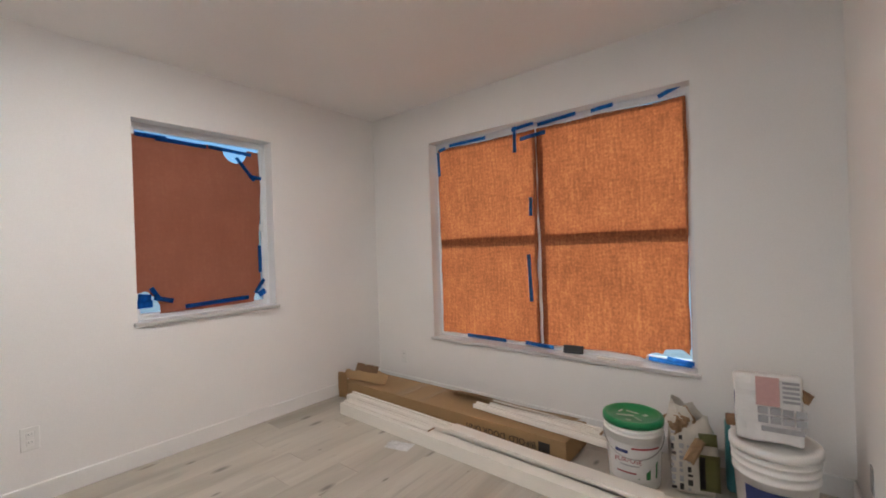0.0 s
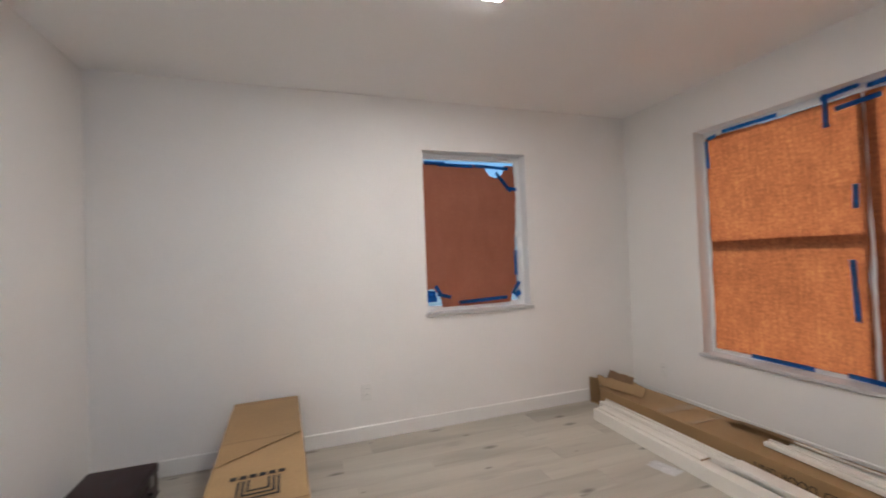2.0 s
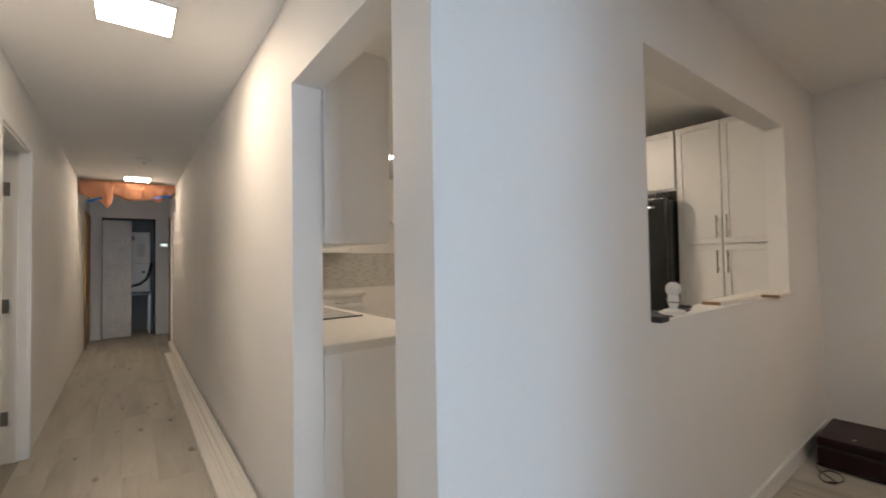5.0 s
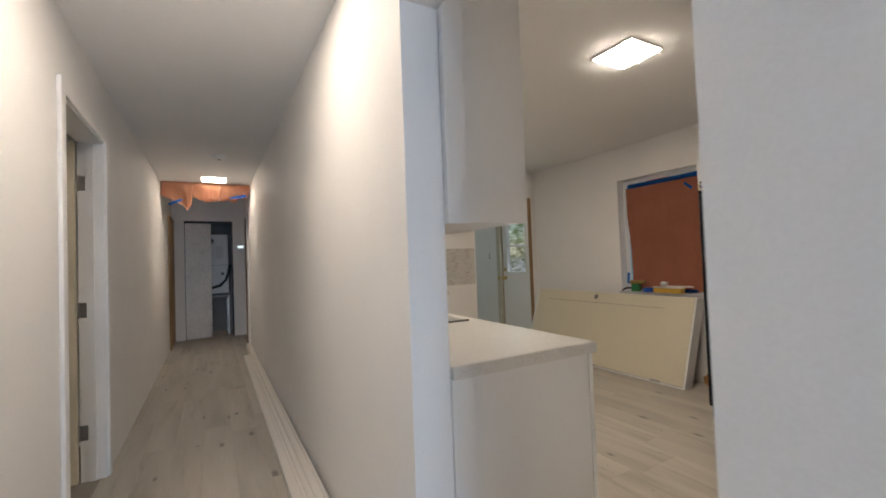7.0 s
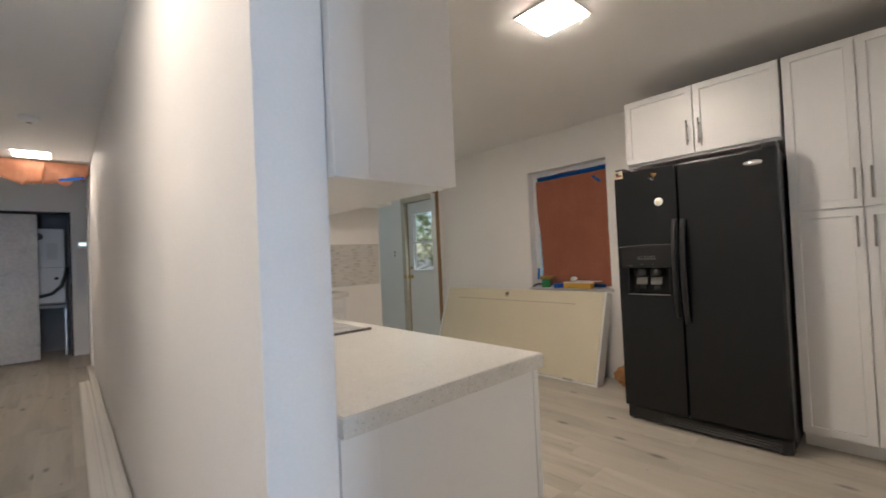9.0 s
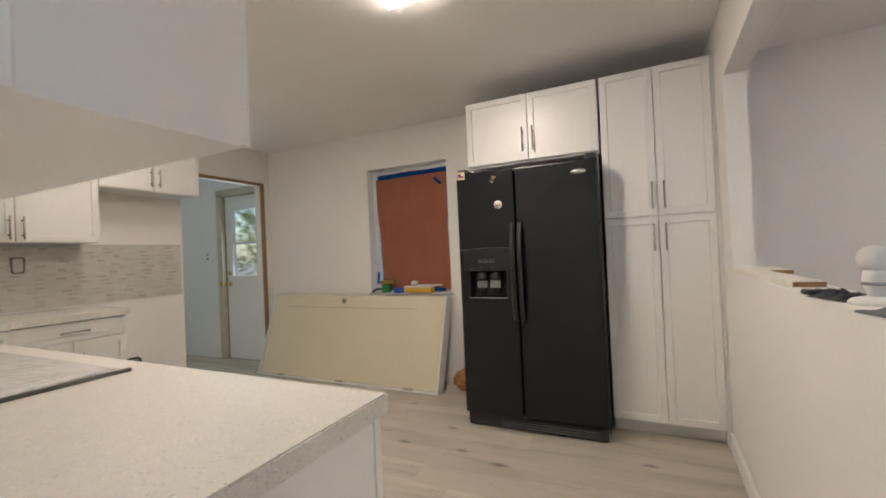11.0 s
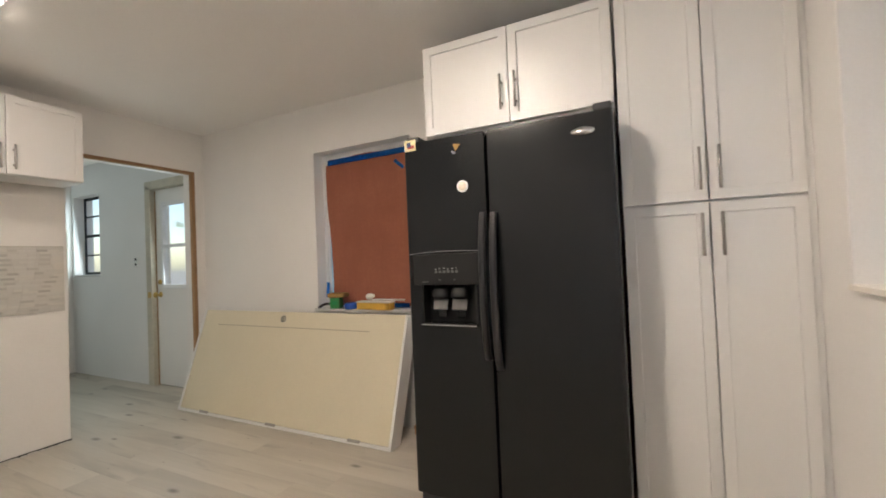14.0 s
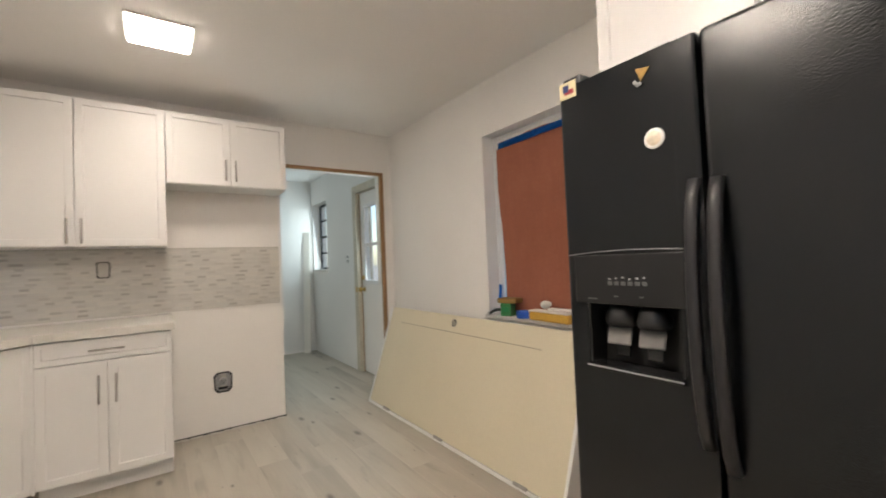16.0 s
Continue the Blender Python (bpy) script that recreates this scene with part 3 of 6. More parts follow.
def paper_cover(label, m, w, h, mat, seed, notches=(), slack=(0, 0)):
    """Builder's paper hung in a window: wavy sheet with ragged edges and torn corners; notches are (u, v, radius)."""
    nu, nv = 90, 90
    bm = bmesh.new()
    grid = []
    for j in range(nv + 1):
        row = []
        for i in range(nu + 1):
            u, v = i / nu, j / nv
            x = u * w + (ragged(v, seed, 0.012) if i in (0, nu) else 0)
            z = v * h + (ragged(u, seed + 5, 0.010) if j in (0, nv) else 0)
            y = 0.006 * noise.noise(Vector((u * 2.5, v * 2.0, seed))) + 0.002 * noise.noise(Vector((u * 11, v * 9, seed)))
            x += (1 - u) * slack[0] * (0.5 + 0.5 * math.tanh(9 * (0.58 - v))) - u * slack[1] * (0.5 + 0.5 * math.sin(6 * v))
            row.append(bm.verts.new((x, y, z)))
        grid.append(row)
    for j in range(nv):
        for i in range(nu):
            u, v = (i + 0.5) / nu, (j + 0.5) / nv
            if any(((u - a) * w) ** 2 + ((v - b) * h) ** 2 < r * r for a, b, r in notches):
                continue
            f = bm.faces.new((grid[j][i], grid[j][i + 1], grid[j + 1][i + 1], grid[j + 1][i]))
            f.smooth = True
    bmesh.ops.delete(bm, geom=[v for v in bm.verts if not v.link_faces], context="VERTS")
    # torn edges follow a smooth, slightly wandering line
    for v in [v for v in bm.verts if v.is_boundary]:
        for a, b, r in notches:
            d = Vector((v.co.x - a * w, v.co.z - b * h))
            if abs(d.length - r) < 0.024 and d.length > 0.01:
                d = d.normalized() * r * (1 + 0.10 * noise.noise(Vector((v.co.x * 22, v.co.z * 22, seed))))
                v.co.x, v.co.z = a * w + d.x, b * h + d.y
    return solid("window_paper", bm, mat, label, "paper cover", at=m)


def tape(m, length, label="strip of blue painter's tape holding window paper", width=0.026, name="painters_tape"):
    """A strip of blue tape, slightly buckled, along its local x."""
    n_ = max(3, int(length / 0.04))
    bm = sheet(length, width, n_, 2, lambda u, v: 0.0015 * math.sin(u * 9 + v * 2) - 0.002, 0.0004)
    return solid(name, bm, BLUETAPE, label, "tape", at=m)


# sheets stand just inside the frames
DEP = 0.088
w1m = pose(XD - DEP, W1[0] + 0.004, W1[2] + 0.03, 0, 0, 90)
paper_cover("torn red-brown building paper over the single window", w1m, 0.815, 1.12, DIMPAPER, 3.0, ((0.02, 0.02, 0.125), (0.78, 0.985, 0.085), (1.02, 0.02, 0.09)), (0, 0.02))
w2m = pose(W2[0] + 0.030, YN + DEP, W2[2] + 0.03, 0, 0, 0)
paper_cover("sunlit orange building paper over the double window", w2m, 0.905, 1.54, SUNPAPER, 7.0, (), (0.0, 0.012))
w2n = pose(W2[0] + 0.940, YN + DEP - 0.004, W2[2] + 0.035, 0, 0, 0)
paper_cover("sunlit orange building paper, torn at one foot", w2n, 0.936, 1.535, SUNPAPER, 9.0, ((0.91, -0.02, 0.10), (0.80, -0.03, 0.08)), (0.012, 0.012))
w3m = pose(XW - DEP, W3[0] + 0.045, W3[2] + 0.02, 0, 0, 90)
paper_cover("red-brown building paper over the kitchen window", w3m, 0.80, 1.17, DIMPAPER, 12.0, ((0.0, 1.0, 0.045), (-0.03, 0.0, 0.06)), (0.035, 0.0))


def tape_on(origin, strips, fwd):
    """Strips given as (along, up, length, tilt) in a window's own plane."""
    for a, u, ln_, tilt in strips:
        tape(origin @ pose(a, fwd, u, 0, -tilt, 0), ln_)


tape_on(w1m, ((0.03, 1.105, 0.17, 0), (0.14, 1.095, 0.30, -1), (0.45, 1.095, 0.30, -3), (0.63, 1.05, 0.20, -50), (0.73, 0.92, 0.09, -5), (0.805, 0.22, 0.20, 90), (0.10, 0.09, 0.11, -15), (0.08, 0.16, 0.08, -60), (0.28, 0.015, 0.42, 2), (0.76, 0.06, 0.12, 55)), -0.008)
tape_on(w2m, ((0.02, 1.52, 0.07, 10), (0.03, 1.32, 0.20, 92), (0.13, 1.545, 0.36, 0), (0.755, 1.40, 0.19, 90), (0.72, 1.555, 0.18, 6), (0.26, -0.012, 0.36, -1), (0.78, -0.012, 0.22, -3)), -0.010)
tape_on(w2n, ((-0.12, 1.47, 0.20, 4), (0.02, 1.545, 0.28, 4), (0.40, 1.555, 0.14, 4), (0.80, 1.545, 0.12, 20), (-0.055, 0.30, 0.34, 92), (-0.04, 0.92, 0.13, 88), (0.70, -0.015, 0.23, -3), (0.80, -0.002, 0.14, -6)), -0.010)
for a, u, ln_, tilt in ((0.0, 0.045, 0.10, 0), (0.02, 0.09, 0.07, -8), (0.79, 0.03, 0.06, 30)):
    tape(w1m @ pose(a, 0.004, u, 0, -tilt, 0), ln_, "backlit blue tape across a torn corner", 0.045)
for a, u, ln_, tilt, wd in ((0.03, 1.12, 0.78, 0.5, 0.042), (0.66, 1.07, 0.10, -40, 0.024), (0.0, 0.06, 0.12, 85, 0.03), (0.30, -0.01, 0.45, 0, 0.03)):
    tape(w3m @ pose(a, -0.01, u, 0, -tilt, 0), ln_, "strip of blue painter's tape on the kitchen window paper", wd)

# small things on the sill of the double window
bb = base("sanding_block", "small black block leaning on the double window's sill", "block", pose(-0.79, YN + 0.055, W2[2] + 0.002, -14, 0, 8))
part("block", box(-0.065, 0.065, -0.012, 0.012, 0.0, 0.055, 0.004), BLACKPLASTIC, bb)
solid("paint_stick", box(-0.06, 0.06, -0.012, 0.012, 0, 0.012, 0.002), PRIMED, "short white stick on the double window's sill", "stick", at=pose(-0.56, YN + 0.02, W2[2] + 0.002, 0, 0, -3))


# ---- cabinets ----
def pull(parent, x, z, length, upright=True):
    """A bar pull on two posts, its middle at x, z on a front at y = 0."""
    bm = bmesh.new()
    h = length / 2
    if upright:
        tube([(x, -0.032, z - h), (x, -0.032, z + h)], 0.0058, 10, bm)
        for s in (-0.62, 0.62):
            tube([(x, 0, z + s * h), (x, -0.032, z + s * h)], 0.005, 8, bm)
    else:
        tube([(x - h, -0.032, z), (x + h, -0.032, z)], 0.0058, 10, bm)
        for s in (-0.62, 0.62):
            tube([(x + s * h, 0, z), (x + s * h, -0.032, z)], 0.005, 8, bm)
    part("handle", bm, STEEL, parent, "brushed steel bar handle")


def shaker(parent, x0, x1, z0, z1, name="door", rail=0.057):
    """A framed front with a sunk panel, its face at y = 0."""
    g = 0.0028
    x0, x1, z0, z1 = x0 + g, x1 - g, z0 + g, z1 - g
    bm = box(x0, x1, 0, 0.019, z0, z1)
    front = [f for f in bm.faces if f.normal.y < -0.5]
    bmesh.ops.inset_region(bm, faces=front, thickness=rail)
    face = [f for f in bm.faces if f.normal.y < -0.5 and abs(f.calc_center_median().x - (x0 + x1) / 2) < 0.001 and abs(f.calc_center_median().z - (z0 + z1) / 2) < 0.001]
    bmesh.ops.inset_region(bm, faces=face, thickness=0.0025, depth=-0.009)
    edges = [e for e in bm.edges if all(abs(v.co.y) < 1e-5 and (abs(v.co.x - x0) < 1e-5 or abs(v.co.x - x1) < 1e-5 or abs(v.co.z - z0) < 1e-5 or abs(v.co.z - z1) < 1e-5) for v in e.verts) and (abs(e.verts[0].co.x - e.verts[1].co.x) < 1e-5 or abs(e.verts[0].co.z - e.verts[1].co.z) < 1e-5)]
    bmesh.ops.bevel(bm, geom=edges, offset=0.0012, segments=1, affect="EDGES")
    return part(name, bm, CABINET, parent)


def cabinet(name, label, at, w, d, z0, z1, fronts, toe=False, group=""):
    """A box with framed fronts: fronts are (x0, x1, z0, z1, handle x, handle z, length, upright, name)."""
    t = base(name, label, "cabinet", at, group)
    part("body", box(0, w, 0.024, d, z0, z1, 0.001), CABINET, t)
    if toe:
        part("toe_kick", box(0.002, w - 0.002, 0.085, 0.10, 0, z0), CABINET, t)
        part("plinth", box(0.002, w - 0.002, 0.10, d - 0.02, 0, z0 - 0.002), CABINET, t)
    for x0, x1, a, b, hx, hz, hl, up, nm in fronts:
        f = shaker(t, x0, x1, a, b, nm, 0.057 if b - a > 0.2 else 0.038)
        if hl:
            pull(f, hx, hz, hl, up)
    return t


PF = -2.122
cabinet("pantry_cabinet", "tall white shaker pantry cabinet with four doors", pose(PF, -2.694, 0, 0, 0, 90), 0.611, 0.615, 0.092, 2.281,
        ((0, 0.308, 0.095, 1.362, 0.280, 1.235, 0.165, True, "door"), (0.308, 0.611, 0.095, 1.362, 0.345, 1.235, 0.165, True, "door"),
         (0, 0.308, 1.366, 2.279, 0.280, 1.49, 0.165, True, "door"), (0.308, 0.611, 1.366, 2.279, 0.345, 1.49, 0.165, True, "door")), True)
solid("trim", box(-2.745, PF - 0.012, -2.0825, -2.062, 0, 2.281, 0.001), CABINET, "white filler strip beside the pantry", "filler", "structure")
cabinet("fridge_cabinet", "white shaker cabinet over the fridge, two doors", pose(PF, -3.617, 0, 0, 0, 90), 0.912, 0.615, 1.800, 2.281,
        ((0, 0.455, 1.814, 2.279, 0.420, 1.957, 0.165, True, "door"), (0.455, 0.912, 1.814, 2.279, 0.490, 1.957, 0.165, True, "door")))

SF, SU = -5.765, -6.04
cabinet("base_cabinet", "white shaker base cabinet with a drawer and two doors", pose(-0.328, SF, 0, 0, 0, 180), 0.602, 0.575, 0.105, 0.868,
        ((0, 0.602, 0.742, 0.864, 0.30, 0.800, 0.155, False, "drawer"), (0, 0.301, 0.108, 0.738, 0.262, 0.585, 0.155, True, "door"), (0.301, 0.602, 0.108, 0.738, 0.338, 0.585, 0.155, True, "door")), True)
cabinet("wall_cabinet", "white shaker wall cabinet over the range space", pose(-0.924, SU, 0, 0, 0, 180), 0.768, 0.295, 1.798, 2.288,
        ((0, 0.384, 1.800, 2.286, 0.352, 1.905, 0.15, True, "door"), (0.384, 0.768, 1.800, 2.286, 0.416, 1.905, 0.15, True, "door")), group="kitchen wall cabinets")
cabinet("wall_cabinet", "tall white shaker wall cabinet over the sink wall counter", pose(-0.012, SU, 0, 0, 0, 180), 0.910, 0.295, 1.382, 2.288,
        ((0, 0.455, 1.384, 2.286, 0.422, 1.475, 0.15, True, "door"), (0.455, 0.910, 1.384, 2.286, 0.488, 1.475, 0.15, True, "door")), group="kitchen wall cabinets")
cabinet("wall_cabinet", "white corner wall cabinet", pose(0.628, SU, 0, 0, 0, 180), 0.638, 0.295, 1.382, 2.288, ((0.33, 0.638, 1.384, 2.286, 0, 0, 0, True, "door"),), group="kitchen wall cabinets")
HF = 0.29
yy = -3.001
for w in (0.60, 0.762, 0.762, 0.60):
    cabinet("wall_cabinet", "white shaker wall cabinet on the hall side of the kitchen", pose(HF, yy, 0, 0, 0, -90), w, 0.338, 1.365, 2.281,
            ((0, w / 2, 1.367, 2.279, w / 2 - 0.03, 1.47, 0.15, True, "door"), (w / 2, w, 1.367, 2.279, w / 2 + 0.03, 1.47, 0.15, True, "door")), group="kitchen wall cabinets")
    yy -= w
end = base("cabinet_end_panel", "white end panel and scribe strip of the wall cabinets", "panel", pose(0, 0, 0))
part("panel", box(0.312, 0.628, -3.0005, -2.996, 1.363, 2.283, 0.001), CABINET, end)
part("scribe_strip", box(0.560, 0.6365, -2.9955, -2.970, 1.357, 2.283, 0.001), CABINET, end)
yy = -3.03
for w in (0.62, 0.762, 0.62, 0.35):
    cabinet("base_cabinet", "white shaker base cabinet on the hall side of the kitchen", pose(0.022, yy, 0, 0, 0, -90), w, 0.60, 0.105, 0.868,
            ((0, w, 0.742, 0.864, w / 2, 0.80, 0.155, False, "drawer"), (0, w / 2, 0.108, 0.738, w / 2 - 0.035, 0.585, 0.155, True, "door"), (w / 2, w, 0.108, 0.738, w / 2 + 0.035, 0.585, 0.155, True, "door")), True, group="hall side base cabinets")
    yy -= w
# diagonal sink base in the corner
cabinet("sink_cabinet", "white diagonal corner sink cabinet with a door", pose(0.020, -5.425, 0, 0, 0, -136), 0.482, 0.30, 0.105, 0.868,
        ((0, 0.482, 0.108, 0.864, 0.05, 0.70, 0.155, True, "door"),), True)
pe = base("counter_end_panel", "white end panel of the kitchen counter", "panel", pose(0, 0, 0))
part("panel", box(0.024, 0.552, -3.029, -2.998, 0.0, 0.868, 0.001), CABINET, pe)
part("scribe_strip", box(0.553, 0.6365, -3.029, -2.988, 0.0, 0.868, 0.001), CABINET, pe)
part("corner_stile", box(0.002, 0.0235, -3.029, -2.995, 0.105, 0.866, 0.001), CABINET, pe)

solid("trim", box(-0.333, -0.321, SF + 0.003, SF + 0.022, 0.105, 0.868, 0.001), CABINET, "white filler beside the sink cabinet", "filler", "structure")

# one worktop, an L with a diagonal corner
bm = bmesh.new()
outline = [(-0.002, -2.977), (0.636, -2.977), (0.636, -6.349), (-0.944, -6.349), (-0.944, -5.738), (-0.334, -5.738), (-0.002, -5.405)]
lowv = [bm.verts.new((x, y, 0.870)) for x, y in outline]
topv = [bm.verts.new((x, y, 0.911)) for x, y in outline]
bm.faces.new(lowv)
bm.faces.new(topv)
for i in range(len(outline)):
    j = (i + 1) % len(outline)
    bm.faces.new((lowv[i], lowv[j], topv[j], topv[i]))
bmesh.ops.bevel(bm, geom=[e for e in bm.edges if e.verts[0].co.z > 0.9 and e.verts[1].co.z > 0.9], offset=0.003, segments=2, affect="EDGES")
solid("countertop", bm, QUARTZ, "speckled pale grey quartz worktop with a squared edge", "worktop")
ct = base("cooktop", "steel cooktop with protective film set in the worktop", "cooktop", pose(0.075, -4.53, 0.911))
part("tray", box(0, 0.50, 0, 0.76, 0.0, 0.004, 0.001), STEEL, ct)
part("film", sheet(0.47, 0.72, 20, 24, lambda u, v: 0.004 * noise.noise(Vector((u * 5, v * 7, 2)))), PLASTICFILM, ct, "crinkled clear protective film", pose(0.015, 0.02, 0.009, -90, 0, 0) @ pose(0, 0, 0, 180, 0, 0) @ pose(0, 0, -0.72))
part("trim_edge", box(-0.004, 0.504, 0.754, 0.766, 0.0, 0.010, 0.001), DARKMETAL, ct)
sk = base("sink", "stainless steel sink in the corner of the worktop", "sink", pose(0.20, -5.86, 0.911, 0, 0, 45))
skb = bmesh.new()
for a in ((-0.30, 0.30, -0.22, -0.19), (-0.30, 0.30, 0.19, 0.22), (-0.30, -0.27, -0.19, 0.19), (0.27, 0.30, -0.19, 0.19)):
    bx(skb, *a, 0.0, 0.005, 0.001)
part("rim", skb, STEEL, sk)
# flat dark plate for the hollow basin, its shade put into the colour
part("basin", box(-0.27, 0.27, -0.19, 0.19, 0.0, 0.003), DARK, sk)

# mosaic on the sink wall
def mosaic(x0, x1, y, z0, z1):
    """Thin stone strips in courses; every other course carries short darker accent strips."""
    t = base("backsplash", "pale linear stone mosaic on the kitchen wall", "backsplash", pose(0, y, 0), kind="structure")
    part("mortar_bed", box(x0, x1, 0, 0.004, z0, z1), GROUT, t)
    rng, cell = random.Random(5), 0.0155
    verts, faces, tones = [], [], []
    quads = ((4, 5, 6, 7), (0, 1, 5, 4), (1, 2, 6, 5), (2, 3, 7, 6), (3, 0, 4, 7))
    shared = {}

    def strip(a, b, h, z, dark):
        """One loose strip of the mosaic; strips of one length share their mesh."""
        l = round(b - a + 0.0007, 4)
        if (l, dark) not in shared:
            me = bpy.data.meshes.new("tile")
            e, top = 0.0003, cell - 0.0008
            me.from_pydata([(0, 0, 0), (l, 0, 0), (l, 0, top), (0, 0, top), (e, 0.007, e), (l - e, 0.007, e), (l - e, 0.007, top - e), (e, 0.007, top - e)], [], quads)
            me.materials.append(ACCENTTILE if dark else MOSAICTILE)
            shared[(l, dark)] = me
        ob = new("tile", shared[(l, dark)])
        ob.parent = t
        ob.matrix_local = pose(a, h - 0.007, z)

    loose = 0
    for r in range(int((z1 - z0) / cell)):
        x, z = x0 - rng.random() * 0.10, z0 + r * cell
        run = rng.choice((1, 2))
        while x < x1:
            dark = r % 2 == 1 and run == 0
            run = rng.choice((1, 2, 2)) if run == 0 else run - 1
            l = rng.choice((0.045, 0.055, 0.065)) if dark else rng.choice((0.065, 0.08, 0.10))
            a, b = max(x, x0), min(x + l - 0.0012, x1)
            x += l
            if b - a < 0.006:
                continue
            h = 0.0085 + rng.random() * 0.0022
            if b < -0.42 and loose < 300:
                strip(a, b, h, z, dark)
                loose += 1
                continue
            k = len(verts)
            verts += [(a, 0.003, z), (b, 0.003, z), (b, 0.003, z + cell - 0.0008), (a, 0.003, z + cell - 0.0008), (a, h, z), (b, h, z), (b, h, z + cell - 0.0008), (a, h, z + cell - 0.0008)]
            faces += [tuple(k + q for q in f) for f in quads]
            tones += [int(dark)] * len(quads)
    me = bpy.data.meshes.new("mosaic_tiles")
    me.from_pydata(verts, [], faces)
    me.materials.append(MOSAIC)
    me.materials.append(ACCENT)
    me.polygons.foreach_set("material_index", tones)
    ob = new("mosaic_tiles", me)
    ob.parent = t
    tagged(ob, "narrow stone strips in random lengths", kind="stuff")


mosaic(-1.690, 0.62, -6.35, 0.925, 1.382)


# ---- refrigerator ----
PADDLE = material("smoked_paddle", (0.14, 0.138, 0.132), 0.35, vary=0.1, scale=20)
PANELBLACK = material("smooth_black_panel", (0.007, 0.0072, 0.008), 0.42, vary=0.12, scale=14, bump=0.02)
RECESS = material("recess_black", (0.003, 0.003, 0.003), 0.5, vary=0.1, scale=20)
DIMMARK = material("dim_grey_mark", (0.12, 0.12, 0.12), 0.5, vary=0.2, scale=40)


HANDLEBLACK = material("satin_black_handle", (0.016, 0.016, 0.018), 0.38, vary=0.12, scale=12)


def fridge():
    t = base("refrigerator", "black side-by-side refrigerator with pebbled doors, closed", "refrigerator", pose(-1.92, -3.63, 0, 0, 0, 90))
    W, H = 0.929, 1.735
    part("body", box(0.005, W - 0.005, 0.085, 0.80, 0.03, H - 0.012, 0.006, 2), BLACKFRIDGE, t)
    s = 0.408
    # freezer door with the dispenser recess cut through
    c0, c1, cz0, cz1 = 0.070, 0.335, 0.884, 1.062
    bm = bmesh.new()
    bx(bm, 0.0, c0, 0.0, 0.075, 0.095, H, 0.010, 2)
    bx(bm, c1, s - 0.003, 0.0, 0.075, 0.095, H, 0.010, 2)
    bx(bm, c0 - 0.012, c1 + 0.012, 0.0003, 0.075, 0.097, cz0)
    bx(bm, c0 - 0.012, c1 + 0.012, 0.0003, 0.075, cz1, H - 0.002)
    fd = part("freezer_door", bm, BLACKFRIDGE, t)
    bm = bmesh.new()
    bx(bm, c0, c1, 0.074, 0.080, cz0, cz1)
    bx(bm, c0 - 0.002, c0 + 0.004, 0.004, 0.078, cz0, cz1)
    bx(bm, c1 - 0.004, c1 + 0.002, 0.004, 0.078, cz0, cz1)
    part("dispenser_recess", bm, RECESS, fd)
    pn = bmesh.new()
    bx(pn, 0.03, 0.365, -0.006, 0.002, 1.063, 1.205, 0.004, 2)
    part("dispenser_panel", pn, PANELBLACK, fd)
    part("panel_trim", tube([(0.012, -0.006, 1.207), (0.10, -0.007, 1.214), (0.20, -0.007, 1.217), (0.30, -0.007, 1.215), (0.372, -0.006, 1.211)], 0.0014, 6), GREYPLASTIC, fd)
    for k in range(6):
        x = 0.142 + k * 0.0205
        part("button", box(x, x + 0.014, -0.0078, -0.006, 1.118, 1.129, 0.001), DIMMARK, fd)
        part("printed_icon", box(x + 0.002, x + 0.010 - 0.002 * (k % 2), -0.0072, -0.006, 1.133 + 0.002 * (k % 3), 1.138 + 0.002 * (k % 3)), GREYPLASTIC, fd)
    for a in ((0.075, 0.105, 1.076), (0.16, 0.172, 1.085), (0.235, 0.245, 1.085)):
        part("mark", box(a[0], a[1], -0.0078, -0.006, a[2], a[2] + 0.004), DIMMARK, fd)
    for cx in (0.150, 0.245):
        pb = lathe([(0.0, 0.0), (0.040, 0.002), (0.047, 0.018), (0.040, 0.045), (0.030, 0.062), (0, 0.064)], 18)
        part("paddle_housing", pb, PANELBLACK, fd, at=pose(cx, 0.045, 0.997))
        part("paddle", box(-0.035, 0.035, -0.005, 0.005, -0.054, 0.0, 0.0045, 2), PADDLE, fd, "grey dispenser paddle", pose(cx, 0.036, 0.998, -20, 0, 6))
        part("paddle_spring", box(-0.022, 0.022, 0.006, 0.014, -0.075, -0.02, 0.004, 2), BLACKGLOSS, fd, at=pose(cx, 0.040, 0.985, -8, 0, 0))
    part("drip_tray", box(c0 - 0.004, c1 + 0.004, -0.010, 0.07, cz0 - 0.012, cz0 + 0.004, 0.003, 2), BLACKGLOSS, fd)
    part("tray_edge", box(c0 - 0.004, c1 + 0.004, -0.0125, -0.009, cz0 - 0.004, cz0, 0.001), GREYPLASTIC, fd)
    rd = part("fridge_door", box(s + 0.003, W, 0.0, 0.075, 0.095, H, 0.014, 3), BLACKFRIDGE, t)
    for d, x, z0, z1 in ((fd, s - 0.0185, 0.74, 1.378), (rd, s + 0.030, 0.70, 1.374)):
        prof = []
        for i in range(15):
            u = i / 14
            prof.append((x, -0.010 - 0.042 * math.sin(math.pi * u) ** 0.55, z0 + (z1 - z0) * u))
        hb = bmesh.new()
        rings = []
        for i, p in enumerate(prof):
            w = 0.0140
            rings.append([hb.verts.new((p[0] + a, p[1] + b, p[2])) for a, b in ((-w, 0.010), (-w, -0.004), (-w * 0.6, -0.011), (w * 0.6, -0.011), (w, -0.004), (w, 0.010))])
